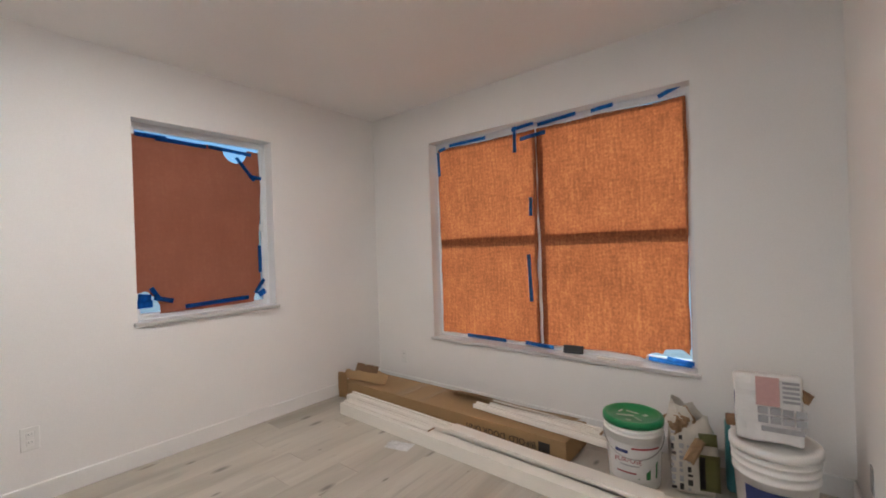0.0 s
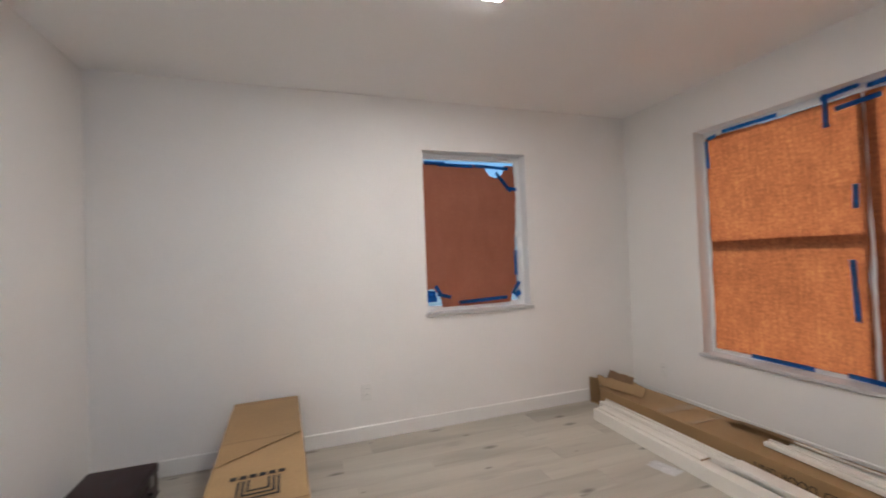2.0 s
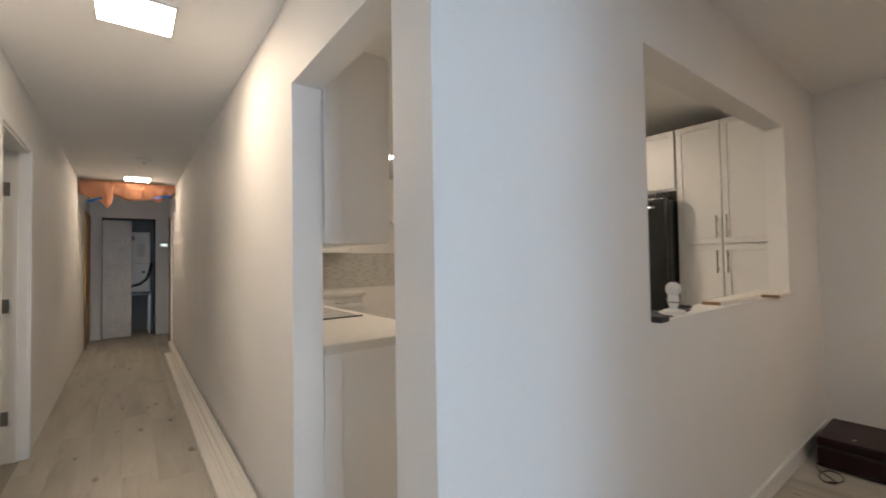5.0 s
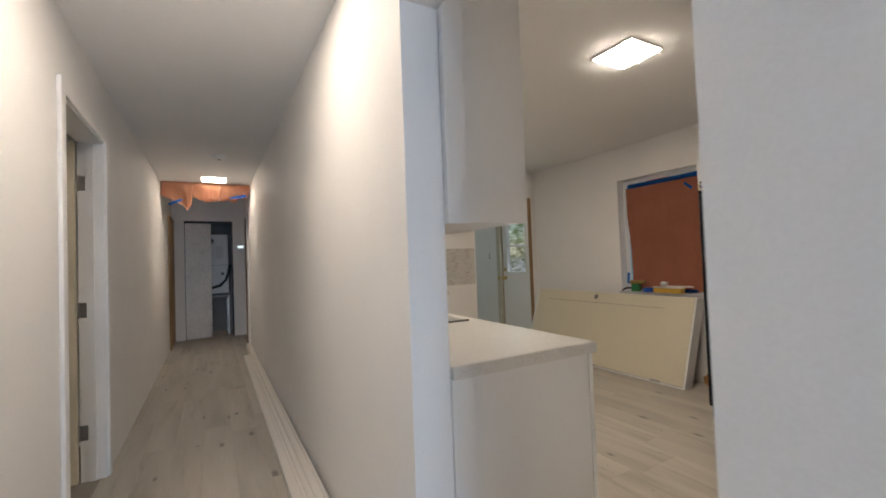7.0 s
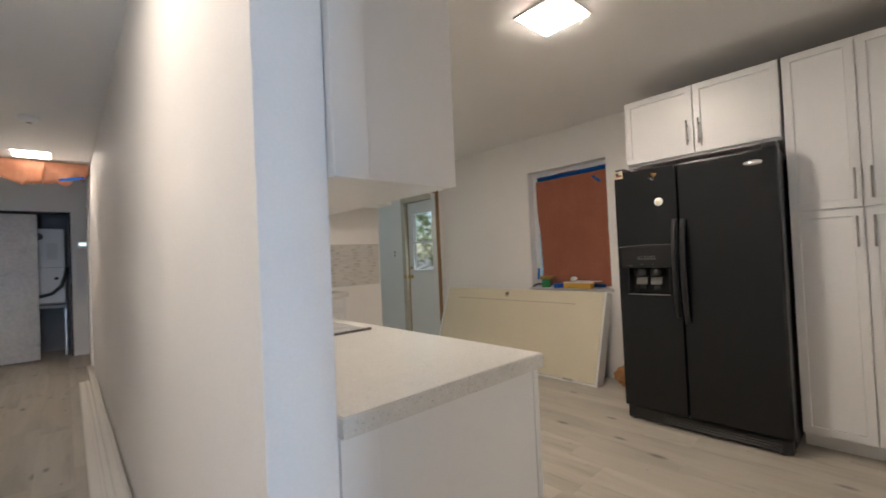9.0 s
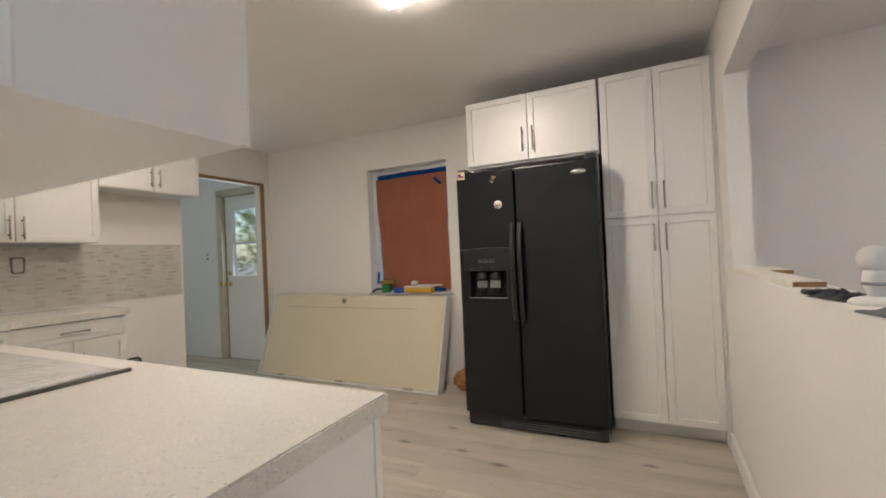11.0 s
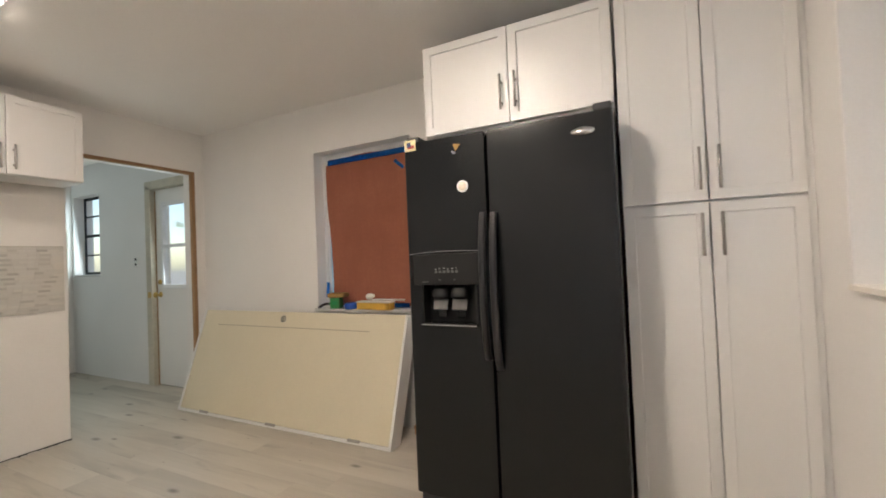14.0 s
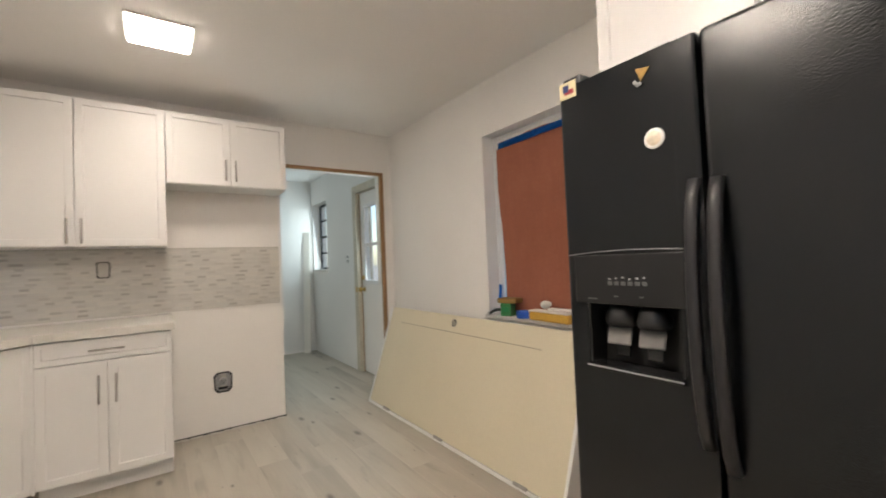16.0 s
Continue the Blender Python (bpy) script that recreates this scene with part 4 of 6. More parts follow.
        for a, b in zip(rings, rings[1:]):
            for k in range(6):
                f = hb.faces.new((a[k], a[(k + 1) % 6], b[(k + 1) % 6], b[k]))
                f.smooth = True
        hb.faces.new(rings[0])
        hb.faces.new(rings[-1])
        part("handle", hb, HANDLEBLACK, d, "long bowed black handle")
    part("hinge_cover", box(0.006, 0.075, 0.01, 0.12, H - 0.004, H + 0.030, 0.008, 2), BLACKPLASTIC, t)
    part("hinge_cover", box(W - 0.075, W - 0.006, 0.01, 0.12, H - 0.004, H + 0.030, 0.008, 2), BLACKPLASTIC, t)
    part("kick_plate", box(0.012, W - 0.012, 0.022, 0.10, 0.008, 0.088, 0.005), BLACKPLASTIC, t)
    for k in range(4):
        part("grille_slat", box(0.25, W - 0.06, 0.014, 0.026, 0.020 + 0.016 * k, 0.028 + 0.016 * k, 0.002), BLACKPLASTIC, t)
    for x in (0.04, W - 0.07):
        part("foot", box(x, x + 0.03, 0.03, 0.06, 0.0, 0.02, 0.003), BLACKPLASTIC, t)
    em = lathe([(0, -0.004), (0.044, -0.004), (0.047, 0.0), (0, 0.0)], 28)
    part("badge", em, CHROME, rd, "oval bright metal badge", pose(0.815, -0.001, 1.659, 90, 0, 0) @ Matrix.Diagonal((1, 0.36, -1, 1)))
    return t


fridge()
mg = base("fridge_magnet", "round cream magnet on the freezer door", "magnet", pose(-1.919, -3.334, 1.501, 0, 0, 90))
part("disc", lathe([(0, 0.004), (0.024, 0.004), (0.027, 0.0015), (0.027, 0.0), (0, 0)], 26), WHITEPLASTIC, mg, at=pose(0, 0, 0, 90, 0, 0))
part("print", lathe([(0, 0.0045), (0.019, 0.0045), (0.019, 0.004), (0, 0.004)], 20), material("cream_print", (0.70, 0.60, 0.48), 0.5, vary=0.2, scale=60), mg, at=pose(0, 0, 0, 90, 0, 0))
m2 = base("fridge_magnet", "small square pale magnet with a red and blue print", "magnet", pose(-1.919, -3.594, 1.695, 0, 0, 90))
part("card", box(-0.030, 0.030, -0.003, 0, 0, 0.052, 0.001), material("cream_card", (0.70, 0.62, 0.38), 0.5, vary=0.1, scale=30), m2)
part("print", box(-0.012, 0.022, -0.0042, -0.003, 0.012, 0.026), REDINK, m2)
part("print", box(-0.016, 0.004, -0.0046, -0.003, 0.020, 0.042), NAVYINK, m2)
m3 = base("fridge_magnet", "small tan and grey shaped magnet on the freezer door", "magnet", pose(-1.919, -3.362, 1.668, 0, 0, 90))
wedge = lathe([(0, 0.006), (0.020, 0.005), (0.023, 0.0), (0, 0)], 3)
part("wedge", wedge, TANSPONGE, m3, at=pose(0.004, 0, 0.016, 90, 0, 0) @ pose(0, 0, 0, 0, 0, 20))
part("crust", tube([(-0.016, -0.004, -0.004), (-0.006, -0.005, -0.016), (0.002, -0.004, -0.012)], 0.005, 8), GREYPLASTIC, m3)


# ---- door unit that leans on the kitchen wall ----
def door_unit():
    L, H, D = 2.13, 0.853, 0.115
    lean = math.degrees(math.atan2(0.276, 0.806))
    t = base("door_unit", "cream door slab in its white frame, leaning on its long side", "door", pose(-2.376, -6.215, 0.004, 0, 0, 90) @ pose(0, 0, 0, -lean, 0, 0))
    f = bmesh.new()
    j = 0.020
    bx(f, 0, L, 0, D, 0, j, 0.001)
    bx(f, L - j, L, 0, D, j, H, 0.001)
    bx(f, 0, j, 0, D, j, H, 0.001)
    part("jamb", f, TRIM, t, "white primed jamb")
    part("slab", box(j + 0.004, L - j - 0.004, 0.004, 0.040, j + 0.004, H - 0.004, 0.002), BEIGE, t, "cream painted slab")
    # groove drawn as a thin strip, its shade put into the paint colour
    g = bmesh.new()
    bx(g, 0.22, L - 0.30, 0.002, 0.006, H - 0.130, H - 0.126)
    part("groove", g, material("groove_shadowed_paint", (0.30, 0.25, 0.17), 0.7), t)
    part("lock_hole", lathe([(0, 0.001), (0.021, 0.001), (0.025, 0.0035), (0.027, 0.0), (0.0, 0.0)], 22), BLACKPLASTIC, t, "dark round lock hole", pose(0.978, 0.005, H - 0.060, 90, 0, 0))
    for x in (0.33, 1.08, 1.84):
        part("hinge", box(x - 0.05, x + 0.05, -0.004, 0.010, j - 0.008, j + 0.010, 0.003), STEEL, t, "steel butt hinge")


door_unit()


# ---- dining room ----
def outlet(m, label, switch=False):
    """A wall plate with two sockets or a rocker; its face looks along local -y."""
    t = base("light_switch" if switch else "outlet", label, "switch" if switch else "outlet", m)
    part("plate", box(-0.036, 0.036, -0.006, 0, -0.058, 0.058, 0.003, 2), WHITEPLASTIC, t)
    if switch:
        part("rocker", box(-0.016, 0.016, -0.010, -0.005, -0.033, 0.033, 0.002), WHITEPLASTIC, t)
    else:
        for z in (-0.020, 0.020):
            s = part("socket", box(-0.017, 0.017, -0.0085, -0.005, z - 0.015, z + 0.015, 0.004, 2), WHITEPLASTIC, t)
            for x in (-0.006, 0.006):
                part("slot", box(x - 0.001, x + 0.001, -0.0092, -0.008, z - 0.001, z + 0.008), GREYPLASTIC, s)


outlet(pose(XD, -0.368, 0.333, 0, 0, 90), "white duplex outlet low on the dining room wall")
outlet(pose(-2.33, YN, 0.27, 0, 0, 0), "white duplex outlet under the double window")
ob_ = base("outlet_box", "small bare outlet box on the entry side wall", "outlet box", pose(XS, 1.55, 0.30, 0, 0, -90))
part("plate", box(-0.03, 0.03, -0.004, 0, -0.05, 0.05, 0.002), GREYPLASTIC, ob_)


def carton(name, label, at, l, w, h, mat, seam=True):
    """A shipping carton, slightly bulged, with flap seams and tape."""
    t = base(name, label, "cardboard box", at)
    bm = box(0, l, 0, w, 0, h, 0.006, 2)
    bmesh.ops.subdivide_edges(bm, edges=[e for e in bm.edges if e.calc_length() > 0.5], cuts=14)
    for v in bm.verts:
        v.co.z += 0.004 * noise.noise(Vector((v.co.x * 2.1, v.co.y * 3, h))) if v.co.z > h * 0.5 else 0
        v.co.y += 0.004 * noise.noise(Vector((v.co.x * 1.7, v.co.z * 3, 8)))
    part("carton", bm, mat, t)
    if seam:
        part("packing_tape", box(0.02, l - 0.02, w / 2 - 0.028, w / 2 + 0.028, h + 0.0035, h + 0.005), CARDTAPE, t, "clear brown tape along the seam")
        part("flap_edge", box(0.0, l, w / 2 - 0.001, w / 2 + 0.001, h + 0.0052, h + 0.0062), CARDDARK, t)
    return t


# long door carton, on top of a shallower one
# lower carton is a darker brown than the upper one
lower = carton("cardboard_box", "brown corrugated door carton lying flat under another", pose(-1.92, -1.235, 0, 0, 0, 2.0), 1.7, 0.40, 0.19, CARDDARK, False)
up = carton("cardboard_box", "long brown corrugated carton stacked on another by the wall", pose(-2.560, -1.195, 0.192, 0, 0, 2.0), 2.06, 0.375, 0.205, CARD, False)
TOPZ = 0.2105
for k in range(2):
    part("crease", box(0.62 + k * 0.62, 0.623 + k * 0.62, 0.004, 0.371, TOPZ, TOPZ + 0.001), CARDDARK, up, at=pose(0, 0, 0, 0, 0, 0))
def carton_patch(points, label):
    """A flat, slightly raised darker patch on the carton's top, cut slantwise."""
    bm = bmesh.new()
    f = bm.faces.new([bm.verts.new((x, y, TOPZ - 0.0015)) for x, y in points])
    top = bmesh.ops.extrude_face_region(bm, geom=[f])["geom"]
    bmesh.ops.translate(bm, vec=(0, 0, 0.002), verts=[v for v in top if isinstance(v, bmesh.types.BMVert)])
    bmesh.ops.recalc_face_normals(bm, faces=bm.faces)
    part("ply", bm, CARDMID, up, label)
carton_patch([(0.01, 0.008), (0.86, 0.008), (0.61, 0.367), (0.01, 0.367)], "darker flat patch, cut slantwise")
carton_patch([(1.66, 0.008), (1.27, 0.367), (2.05, 0.367), (2.05, 0.008)], "darker flat patch, cut slantwise")
for k in range(5):
    x = 1.36 + 0.052 * k
    for a in ((x, x + 0.036, 0.300, 0.302), (x, x + 0.036, 0.340, 0.342), (x, x + 0.002, 0.302, 0.340), (x + 0.034, x + 0.036, 0.302, 0.340)):
        part("printed_line", box(*a, TOPZ + 0.0004, TOPZ + 0.0012), CARDDARK, up)
# maker's mark: plain bars in its place and colour
for k in range(6):
    x = 0.095 + k * 0.036
    part("printed_bar", box(0.985, 1.012, x - 0.012, x + 0.012, TOPZ, TOPZ + 0.0012), INK, up)
for k in range(3):
    part("printed_bar", box(1.03 + 0.0, 1.175 - k * 0.028, 0.113 + k * 0.018, 0.122 + k * 0.018, TOPZ, TOPZ + 0.0012), INK, up)
    part("printed_bar", box(1.03 + 0.0, 1.175 - k * 0.028, 0.260 - k * 0.018, 0.269 - k * 0.018, TOPZ, TOPZ + 0.0012), INK, up)
    part("printed_bar", box(1.166 - k * 0.028, 1.175 - k * 0.028, 0.122 + k * 0.018, 0.260 - k * 0.018, TOPZ, TOPZ + 0.0012), INK, up)
BOXTOP = 0.192 + TOPZ


def crumpled(w, d, h, seed, rough=0.5, nu=26, nv=20, edge=0.35):
    """A crumpled sheet or bag: a low heap with creases and an uneven outline."""
    bm = bmesh.new()
    rows_ = []
    for j in range(nv + 1):
        row = []
        for i in range(nu + 1):
            u, v = i / nu * 2 - 1, j / nv * 2 - 1
            r = max(abs(u), abs(v))
            n1 = noise.noise(Vector((u * 2.3, v * 2.3, seed)))
            n2 = abs(noise.noise(Vector((u * 6, v * 6, seed + 3))))
            lift = max(0.0, 1 - r ** 3) * (0.55 + 0.6 * n1 + rough * n2)
            s = 1 + edge * 0.35 * noise.noise(Vector((u * 1.9, v * 1.9, seed + 9)))
            row.append(bm.verts.new((u * w / 2 * s, v * d / 2 * s, max(0.001, h * lift))))
        rows_.append(row)
    for j in range(nv):
        for i in range(nu):
            bm.faces.new((rows_[j][i], rows_[j][i + 1], rows_[j + 1][i + 1], rows_[j + 1][i])).smooth = True
    return bm


pb = base("plastic_bag", "crumpled clear plastic bag lying on the carton", "plastic bag", pose(-1.20, -1.01, BOXTOP + 0.002, 0, 0, 25))
part("film", crumpled(0.28, 0.19, 0.050, 2.0, 1.0), PLASTICFILM, pb)
part("flat_end", crumpled(0.17, 0.17, 0.024, 5.0, 1.0), PLASTICFILM, pb, at=pose(-0.14, -0.10, 0, 0, 0, 30))
rp = base("paint_pole", "white plastic pole lying on the carton", "pole", pose(0, 0, 0))
part("pole", tube([(-1.14, -1.075, BOXTOP + 0.03), (-0.95, -1.035, BOXTOP + 0.020), (-0.52, -0.912, BOXTOP + 0.016)], 0.013, 10), WHITEPLASTIC, rp)
part("collar", tube([(-0.80, -1.0, BOXTOP + 0.0185), (-0.76, -0.99, BOXTOP + 0.018)], 0.016, 10), GREYPLASTIC, rp)
pk = base("paper_packet", "torn cream and teal paper packet on the carton", "packet", pose(-0.83, -0.885, BOXTOP + 0.001, 0, 0, 172))
part("packet", box(-0.10, 0.10, -0.055, 0.055, 0, 0.035, 0.010, 2), material("cream_paper", (0.70, 0.60, 0.42), 0.6, vary=0.12, scale=20, bump=0.2), pk)
part("print", box(-0.095, -0.01, -0.05, -0.005, 0.0352, 0.037, 0.0005), TEAL, pk)
part("torn_edge", crumpled(0.10, 0.11, 0.03, 8.0, 0.8), PRIMED, pk, at=pose(0.10, 0, 0.01, 0, 0, 0))

ps = base("plastic_scrap", "small clear plastic scrap on the floor by the trim boards", "plastic", pose(-1.565, 1.15, 0.001, 0, 0, 15))
part("film", crumpled(0.17, 0.10, 0.012, 17.0, 1.0), PLASTICFILM, ps)

# dark case in the corner
cs = base("case", "dark maroon leather case with metal latches on the floor", "case", pose(-2.44, -1.885, 0, 0, 0, 0))
part("lower_shell", box(0, 0.45, 0, 0.32, 0.004, 0.125, 0.012, 2), MAROON, cs)
part("lid", box(-0.003, 0.453, -0.003, 0.323, 0.129, 0.182, 0.012, 2), MAROON, cs)
part("seam", box(0.004, 0.446, 0.004, 0.316, 0.123, 0.131), BLACKGLOSS, cs)
part("edge_band", box(-0.003, 0.452, -0.003, 0.323, 0.012, 0.020, 0.002), BLACKGLOSS, cs)
for x in (0.10, 0.33):
    part("latch", box(x, x + 0.035, 0.318, 0.327, 0.10, 0.155, 0.003), STEEL, cs, "small steel latch")
part("handle", tube([(0.17, 0.322, 0.09), (0.175, 0.345, 0.085), (0.225, 0.352, 0.082), (0.275, 0.345, 0.085), (0.28, 0.322, 0.09)], 0.007, 8), BLACKPLASTIC, cs)
part("corner_tab", box(0.36, 0.385, 0.15, 0.165, 0.182, 0.185), STEEL, cs)
cable = base("cable", "thin dark cable looped on the floor by the case", "cable", pose(-1.86, -1.80, 0.004))
part("wire", tube([(0.07 * math.cos(a * 0.42) * (1 + 0.03 * a) - 0.02, 0.05 * math.sin(a * 0.42), 0.001 + 0.0002 * a) for a in range(18)] + [(-0.06, -0.06, 0.003), (-0.13, -0.09, 0.003)], 0.003, 6), BLACKPLASTIC, cable)

# bifold carton under the double window
bf = base("cardboard_box", "long flat brown carton printed BIFOLD DOOR UNIT under the window", "cardboard box", pose(-2.60, 1.52, 0))
bm = box(0, 1.965, 0, 0.325, 0, 0.130, 0.005, 2)
bmesh.ops.subdivide_edges(bm, edges=[e for e in bm.edges if e.calc_length() > 0.5], cuts=16)
for v in bm.verts:
    v.co.z += 0.005 * noise.noise(Vector((v.co.x * 2, v.co.y * 4, 1))) if v.co.z > 0.06 else 0
part("carton", bm, CARD, bf)
for words, off in (("BIFOLD", 0.165), ("DOOR", -0.030), ("UNIT", -0.190)):
    writing("printed_word", words, 0.054, INK, bf, pose(1.53 + off, -0.004, 0.066, 90, 0, 0) @ pose(0, 0, 0, 0, 0, 180), "black printed word, upside down")
part("printed_bar", box(1.80, 1.87, -0.0042, -0.002, 0.040, 0.095), INK, bf)
part("flap", sheet(0.95, 0.14, 20, 3, lambda u, v: 0.012 * v + 0.004 * math.sin(u * 8), 0.004), CARD, bf, "lifted back flap", pose(0.98, 0.322, 0.138, 80, 0, 0))
part("packing_tape", box(0.62, 0.70, 0.01, 0.31, 0.1335, 0.135), CARDTAPE, bf)
part("packing_tape", box(0.86, 0.90, 0.01, 0.31, 0.1335, 0.135), CARDTAPE, bf)
part("torn_flap", sheet(0.20, 0.33, 8, 8, lambda u, v: 0.02 * math.sin(v * 3) + 0.01 * u, 0.004), CARDDARK, bf, "torn end flap", pose(1.962, 0.0, 0.005, 0, 64, 90))
sc = base("cardboard_scrap", "crumpled brown cardboard scraps on the carton's end", "cardboard", pose(-2.47, 1.55, 0.134))
def card_strip(l, w, wave, seed):
    """A loose strip of corrugated card, bent along its length, with a ragged long edge."""
    bm = box(0, l, 0, w, 0, 0.004)
    bmesh.ops.subdivide_edges(bm, edges=[e for e in bm.edges if e.calc_length() > l * 0.9], cuts=14)
    for v in bm.verts:
        if v.co.y > w * 0.5:
            v.co.y += 0.014 * noise.noise(Vector((v.co.x * 17, seed, 0)))
        v.co.z += wave * math.sin(v.co.x * 6.0 + seed)
    return bm
part("scrap", card_strip(0.47, 0.075, 0.008, 1.0), CARD, sc, "torn strip leaning along the edge", pose(-0.135, -0.022, 0.012, 52, -2, 5))
part("scrap", card_strip(0.30, 0.15, 0.014, 2.0), CARD, sc, at=pose(-0.12, 0.07, 0.020, 16, 4, -6))
part("scrap", card_strip(0.22, 0.13, 0.012, 4.0), CARDDARK, sc, at=pose(-0.10, 0.045, 0.006, 62, 5, 14))
part("hanging_flap", sheet(0.09, 0.21, 5, 8, lambda u, v: 0.02 * v * v, 0.004), CARD, sc, "flap that hangs to the floor", pose(-0.135, -0.075, -0.132, 6, 0, 20))


def moulding(label, a, b, w, h, step, group, raw=True):
    """A white primed moulding from a to b (centre line at its foot): flat, with a raised bead; bare timber ends."""
    a, b = Vector(a), Vector(b)
    d = (b - a)
    l = d.length
    yaw = math.degrees(math.atan2(d.y, d.x))
    tilt = -math.degrees(math.atan2(d.z, Vector((d.x, d.y)).length))
    t = base("moulding", label, "moulding", pose(*a, 0, tilt, yaw), group)
    bm = bmesh.new()
    bx(bm, 0, l, -w / 2, w / 2, 0, h, 0.002)
    if step:
        bx(bm, 0, l, w / 2 - w * 0.38, w / 2 - w * 0.12, h - 0.001, h + step, min(0.004, step * 0.4), 2)
        bx(bm, 0, l, -w / 2 + w * 0.10, -w / 2 + w * 0.2, h - 0.001, h + step * 0.5, 0.001)
    part("board", bm, PRIMED, t)
    if raw:
        part("cut_end", box(l, l + 0.0015, -w / 2 + 0.002, w / 2 - 0.002, 0.002, h - 0.001), RAWWOOD, t, "bare sawn end")
    return t


moulding("long white primed trim board on the floor beside the carton", (-2.300, 1.300, 0.0), (0.12, 1.215, 0.0), 0.085, 0.082, 0, "white trim boards on the dining floor")
moulding("long white primed casing lying on another trim board", (-2.285, 1.318, 0.082), (-1.42, 1.292, 0.082), 0.07, 0.012, 0.004, "white trim boards on the dining floor")
moulding("white primed crown moulding resting against the carton", (-2.375, 1.418, 0.0), (-0.12, 1.345, 0.0), 0.085, 0.092, 0.012, "white trim boards on the dining floor")
moulding("white primed board, sawn at one end", (-1.30, 1.350, 0.104), (0.02, 1.275, 0.104), 0.09, 0.018, 0.0, "white trim boards on the dining floor")
moulding("short white moulding resting on the bifold carton", (-1.33, 1.655, 0.138), (-0.42, 1.59, 0.138), 0.06, 0.022, 0.010, "short mouldings on the carton")
moulding("short white moulding on the bifold carton's back edge", (-1.25, 1.735, 0.138), (-0.50, 1.70, 0.138), 0.06, 0.022, 0.012, "short mouldings on the carton")
moulding("thin white offcut on the bifold carton", (-0.98, 1.62, 0.172), (-0.44, 1.625, 0.150), 0.03, 0.014, 0.0, "short mouldings on the carton")


def pail(name, label, at, r0, r1, h, body_mat, ribs, lid_mat=None):
    """A plastic pail: tapered body with rim ribs, wire handle, perhaps a lid."""
    t = base(name, label, "bucket", at)
    prof = [(0, 0), (r0 - 0.006, 0), (r0, 0.006)]
    for z in ribs:
        r = r0 + (r1 - r0) * z / h
        prof += [(r, z - 0.008), (r + 0.008, z - 0.005), (r + 0.008, z + 0.005), (r, z + 0.008)]
    if lid_mat:
        prof += [(r1, h - 0.01), (0, h - 0.008)]
    else:
        prof += [(r1, h - 0.004), (r1 + 0.004, h), (r1 - 0.006, h), (r1 - 0.010, h - 0.02), (r0 - 0.01, 0.02), (0, 0.02)]
    part("pail", lathe(prof, 40), body_mat, t)
    if lid_mat:
        part("lid", lathe([(0, h - 0.007), (r1 - 0.020, h - 0.007), (r1 - 0.016, h + 0.004), (r1 + 0.004, h + 0.004), (r1 + 0.010, h - 0.002), (r1 + 0.010, h - 0.030), (r1 + 0.003, h - 0.030), (r1 + 0.003, h - 0.012)], 40), lid_mat, t, "snap-on lid")
    return t


SPATTER = material("dried_compound", (0.50, 0.56, 0.50), 0.8, vary=0.2, scale=40, bump=0.3)
g = pail("bucket", "white joint compound bucket with a green lid", pose(-0.305, 1.607, 0, 0, 0, 0) @ Matrix.Scale(0.935, 4), 0.128, 0.146, 0.362, WHITEPLASTIC, (0.29, 0.315), GREEN)
def wrap(r0, r1, h, z0, z1, a0, a1, off=0.0015):
    """A label patch bent round a tapered pail."""
    bm = bmesh.new()
    n_ = max(3, int(abs(a1 - a0) / 5))
    vs = []
    for k in range(n_ + 1):
        a = radians(a0 + (a1 - a0) * k / n_)
        col = []
        for z in (z0, z1):
            r = r0 + (r1 - r0) * z / h + off
            col.append(bm.verts.new((r * math.cos(a), r * math.sin(a), z)))
        vs.append(col)
    for p, q in zip(vs, vs[1:]):
        bm.faces.new((p[0], q[0], q[1], p[1])).smooth = True
    return bm


FACE = -75
part("label", wrap(0.128, 0.146, 0.362, 0.05, 0.245, FACE - 62, FACE + 62), WHITESACK, g, "white printed label")
part("printed_bar", wrap(0.128, 0.146, 0.362, 0.222, 0.232, FACE - 5, FACE + 58, 0.0022), REDINK, g)
part("printed_bar", wrap(0.128, 0.146, 0.362, 0.196, 0.214, FACE - 40, FACE - 12, 0.0022), NAVYINK, g)
part("printed_bar", wrap(0.128, 0.146, 0.362, 0.13, 0.136, FACE - 30, FACE + 10, 0.0022), GREYINK, g)
part("printed_bar", wrap(0.128, 0.146, 0.362, 0.09, 0.098, FACE - 38, FACE + 4, 0.0022), REDINK, g)
for words, z, mt, s in (("ALL", 0.192, INK, 0.018), ("PURPOSE", 0.160, REDINK, 0.032)):
    ang = radians(FACE - 12)
    rr = 0.1375
    writing("printed_words", words, s, mt, g, pose(rr * math.cos(ang), rr * math.sin(ang), z, 86, 0, FACE - 12 + 90), "printed words")
tri = bmesh.new()
tv = []
for a, z in ((FACE + 6, 0.065), (FACE + 54, 0.065), (FACE + 54, 0.155)):
    r = 0.128 + 0.018 * z / 0.362 + 0.0032
    tv.append(tri.verts.new((r * math.cos(radians(a)), r * math.sin(radians(a)), z)))
mid = []
for a, z in ((FACE + 30, 0.065), (FACE + 30, 0.110)):
    r = 0.128 + 0.018 * z / 0.362 + 0.0035
    mid.append(tri.verts.new((r * math.cos(radians(a)), r * math.sin(radians(a)), z)))
tri.faces.new((tv[0], mid[0], mid[1]))
tri.faces.new((mid[0], tv[1], tv[2], mid[1]))
part("green_corner", tri, GREENLABEL, g)
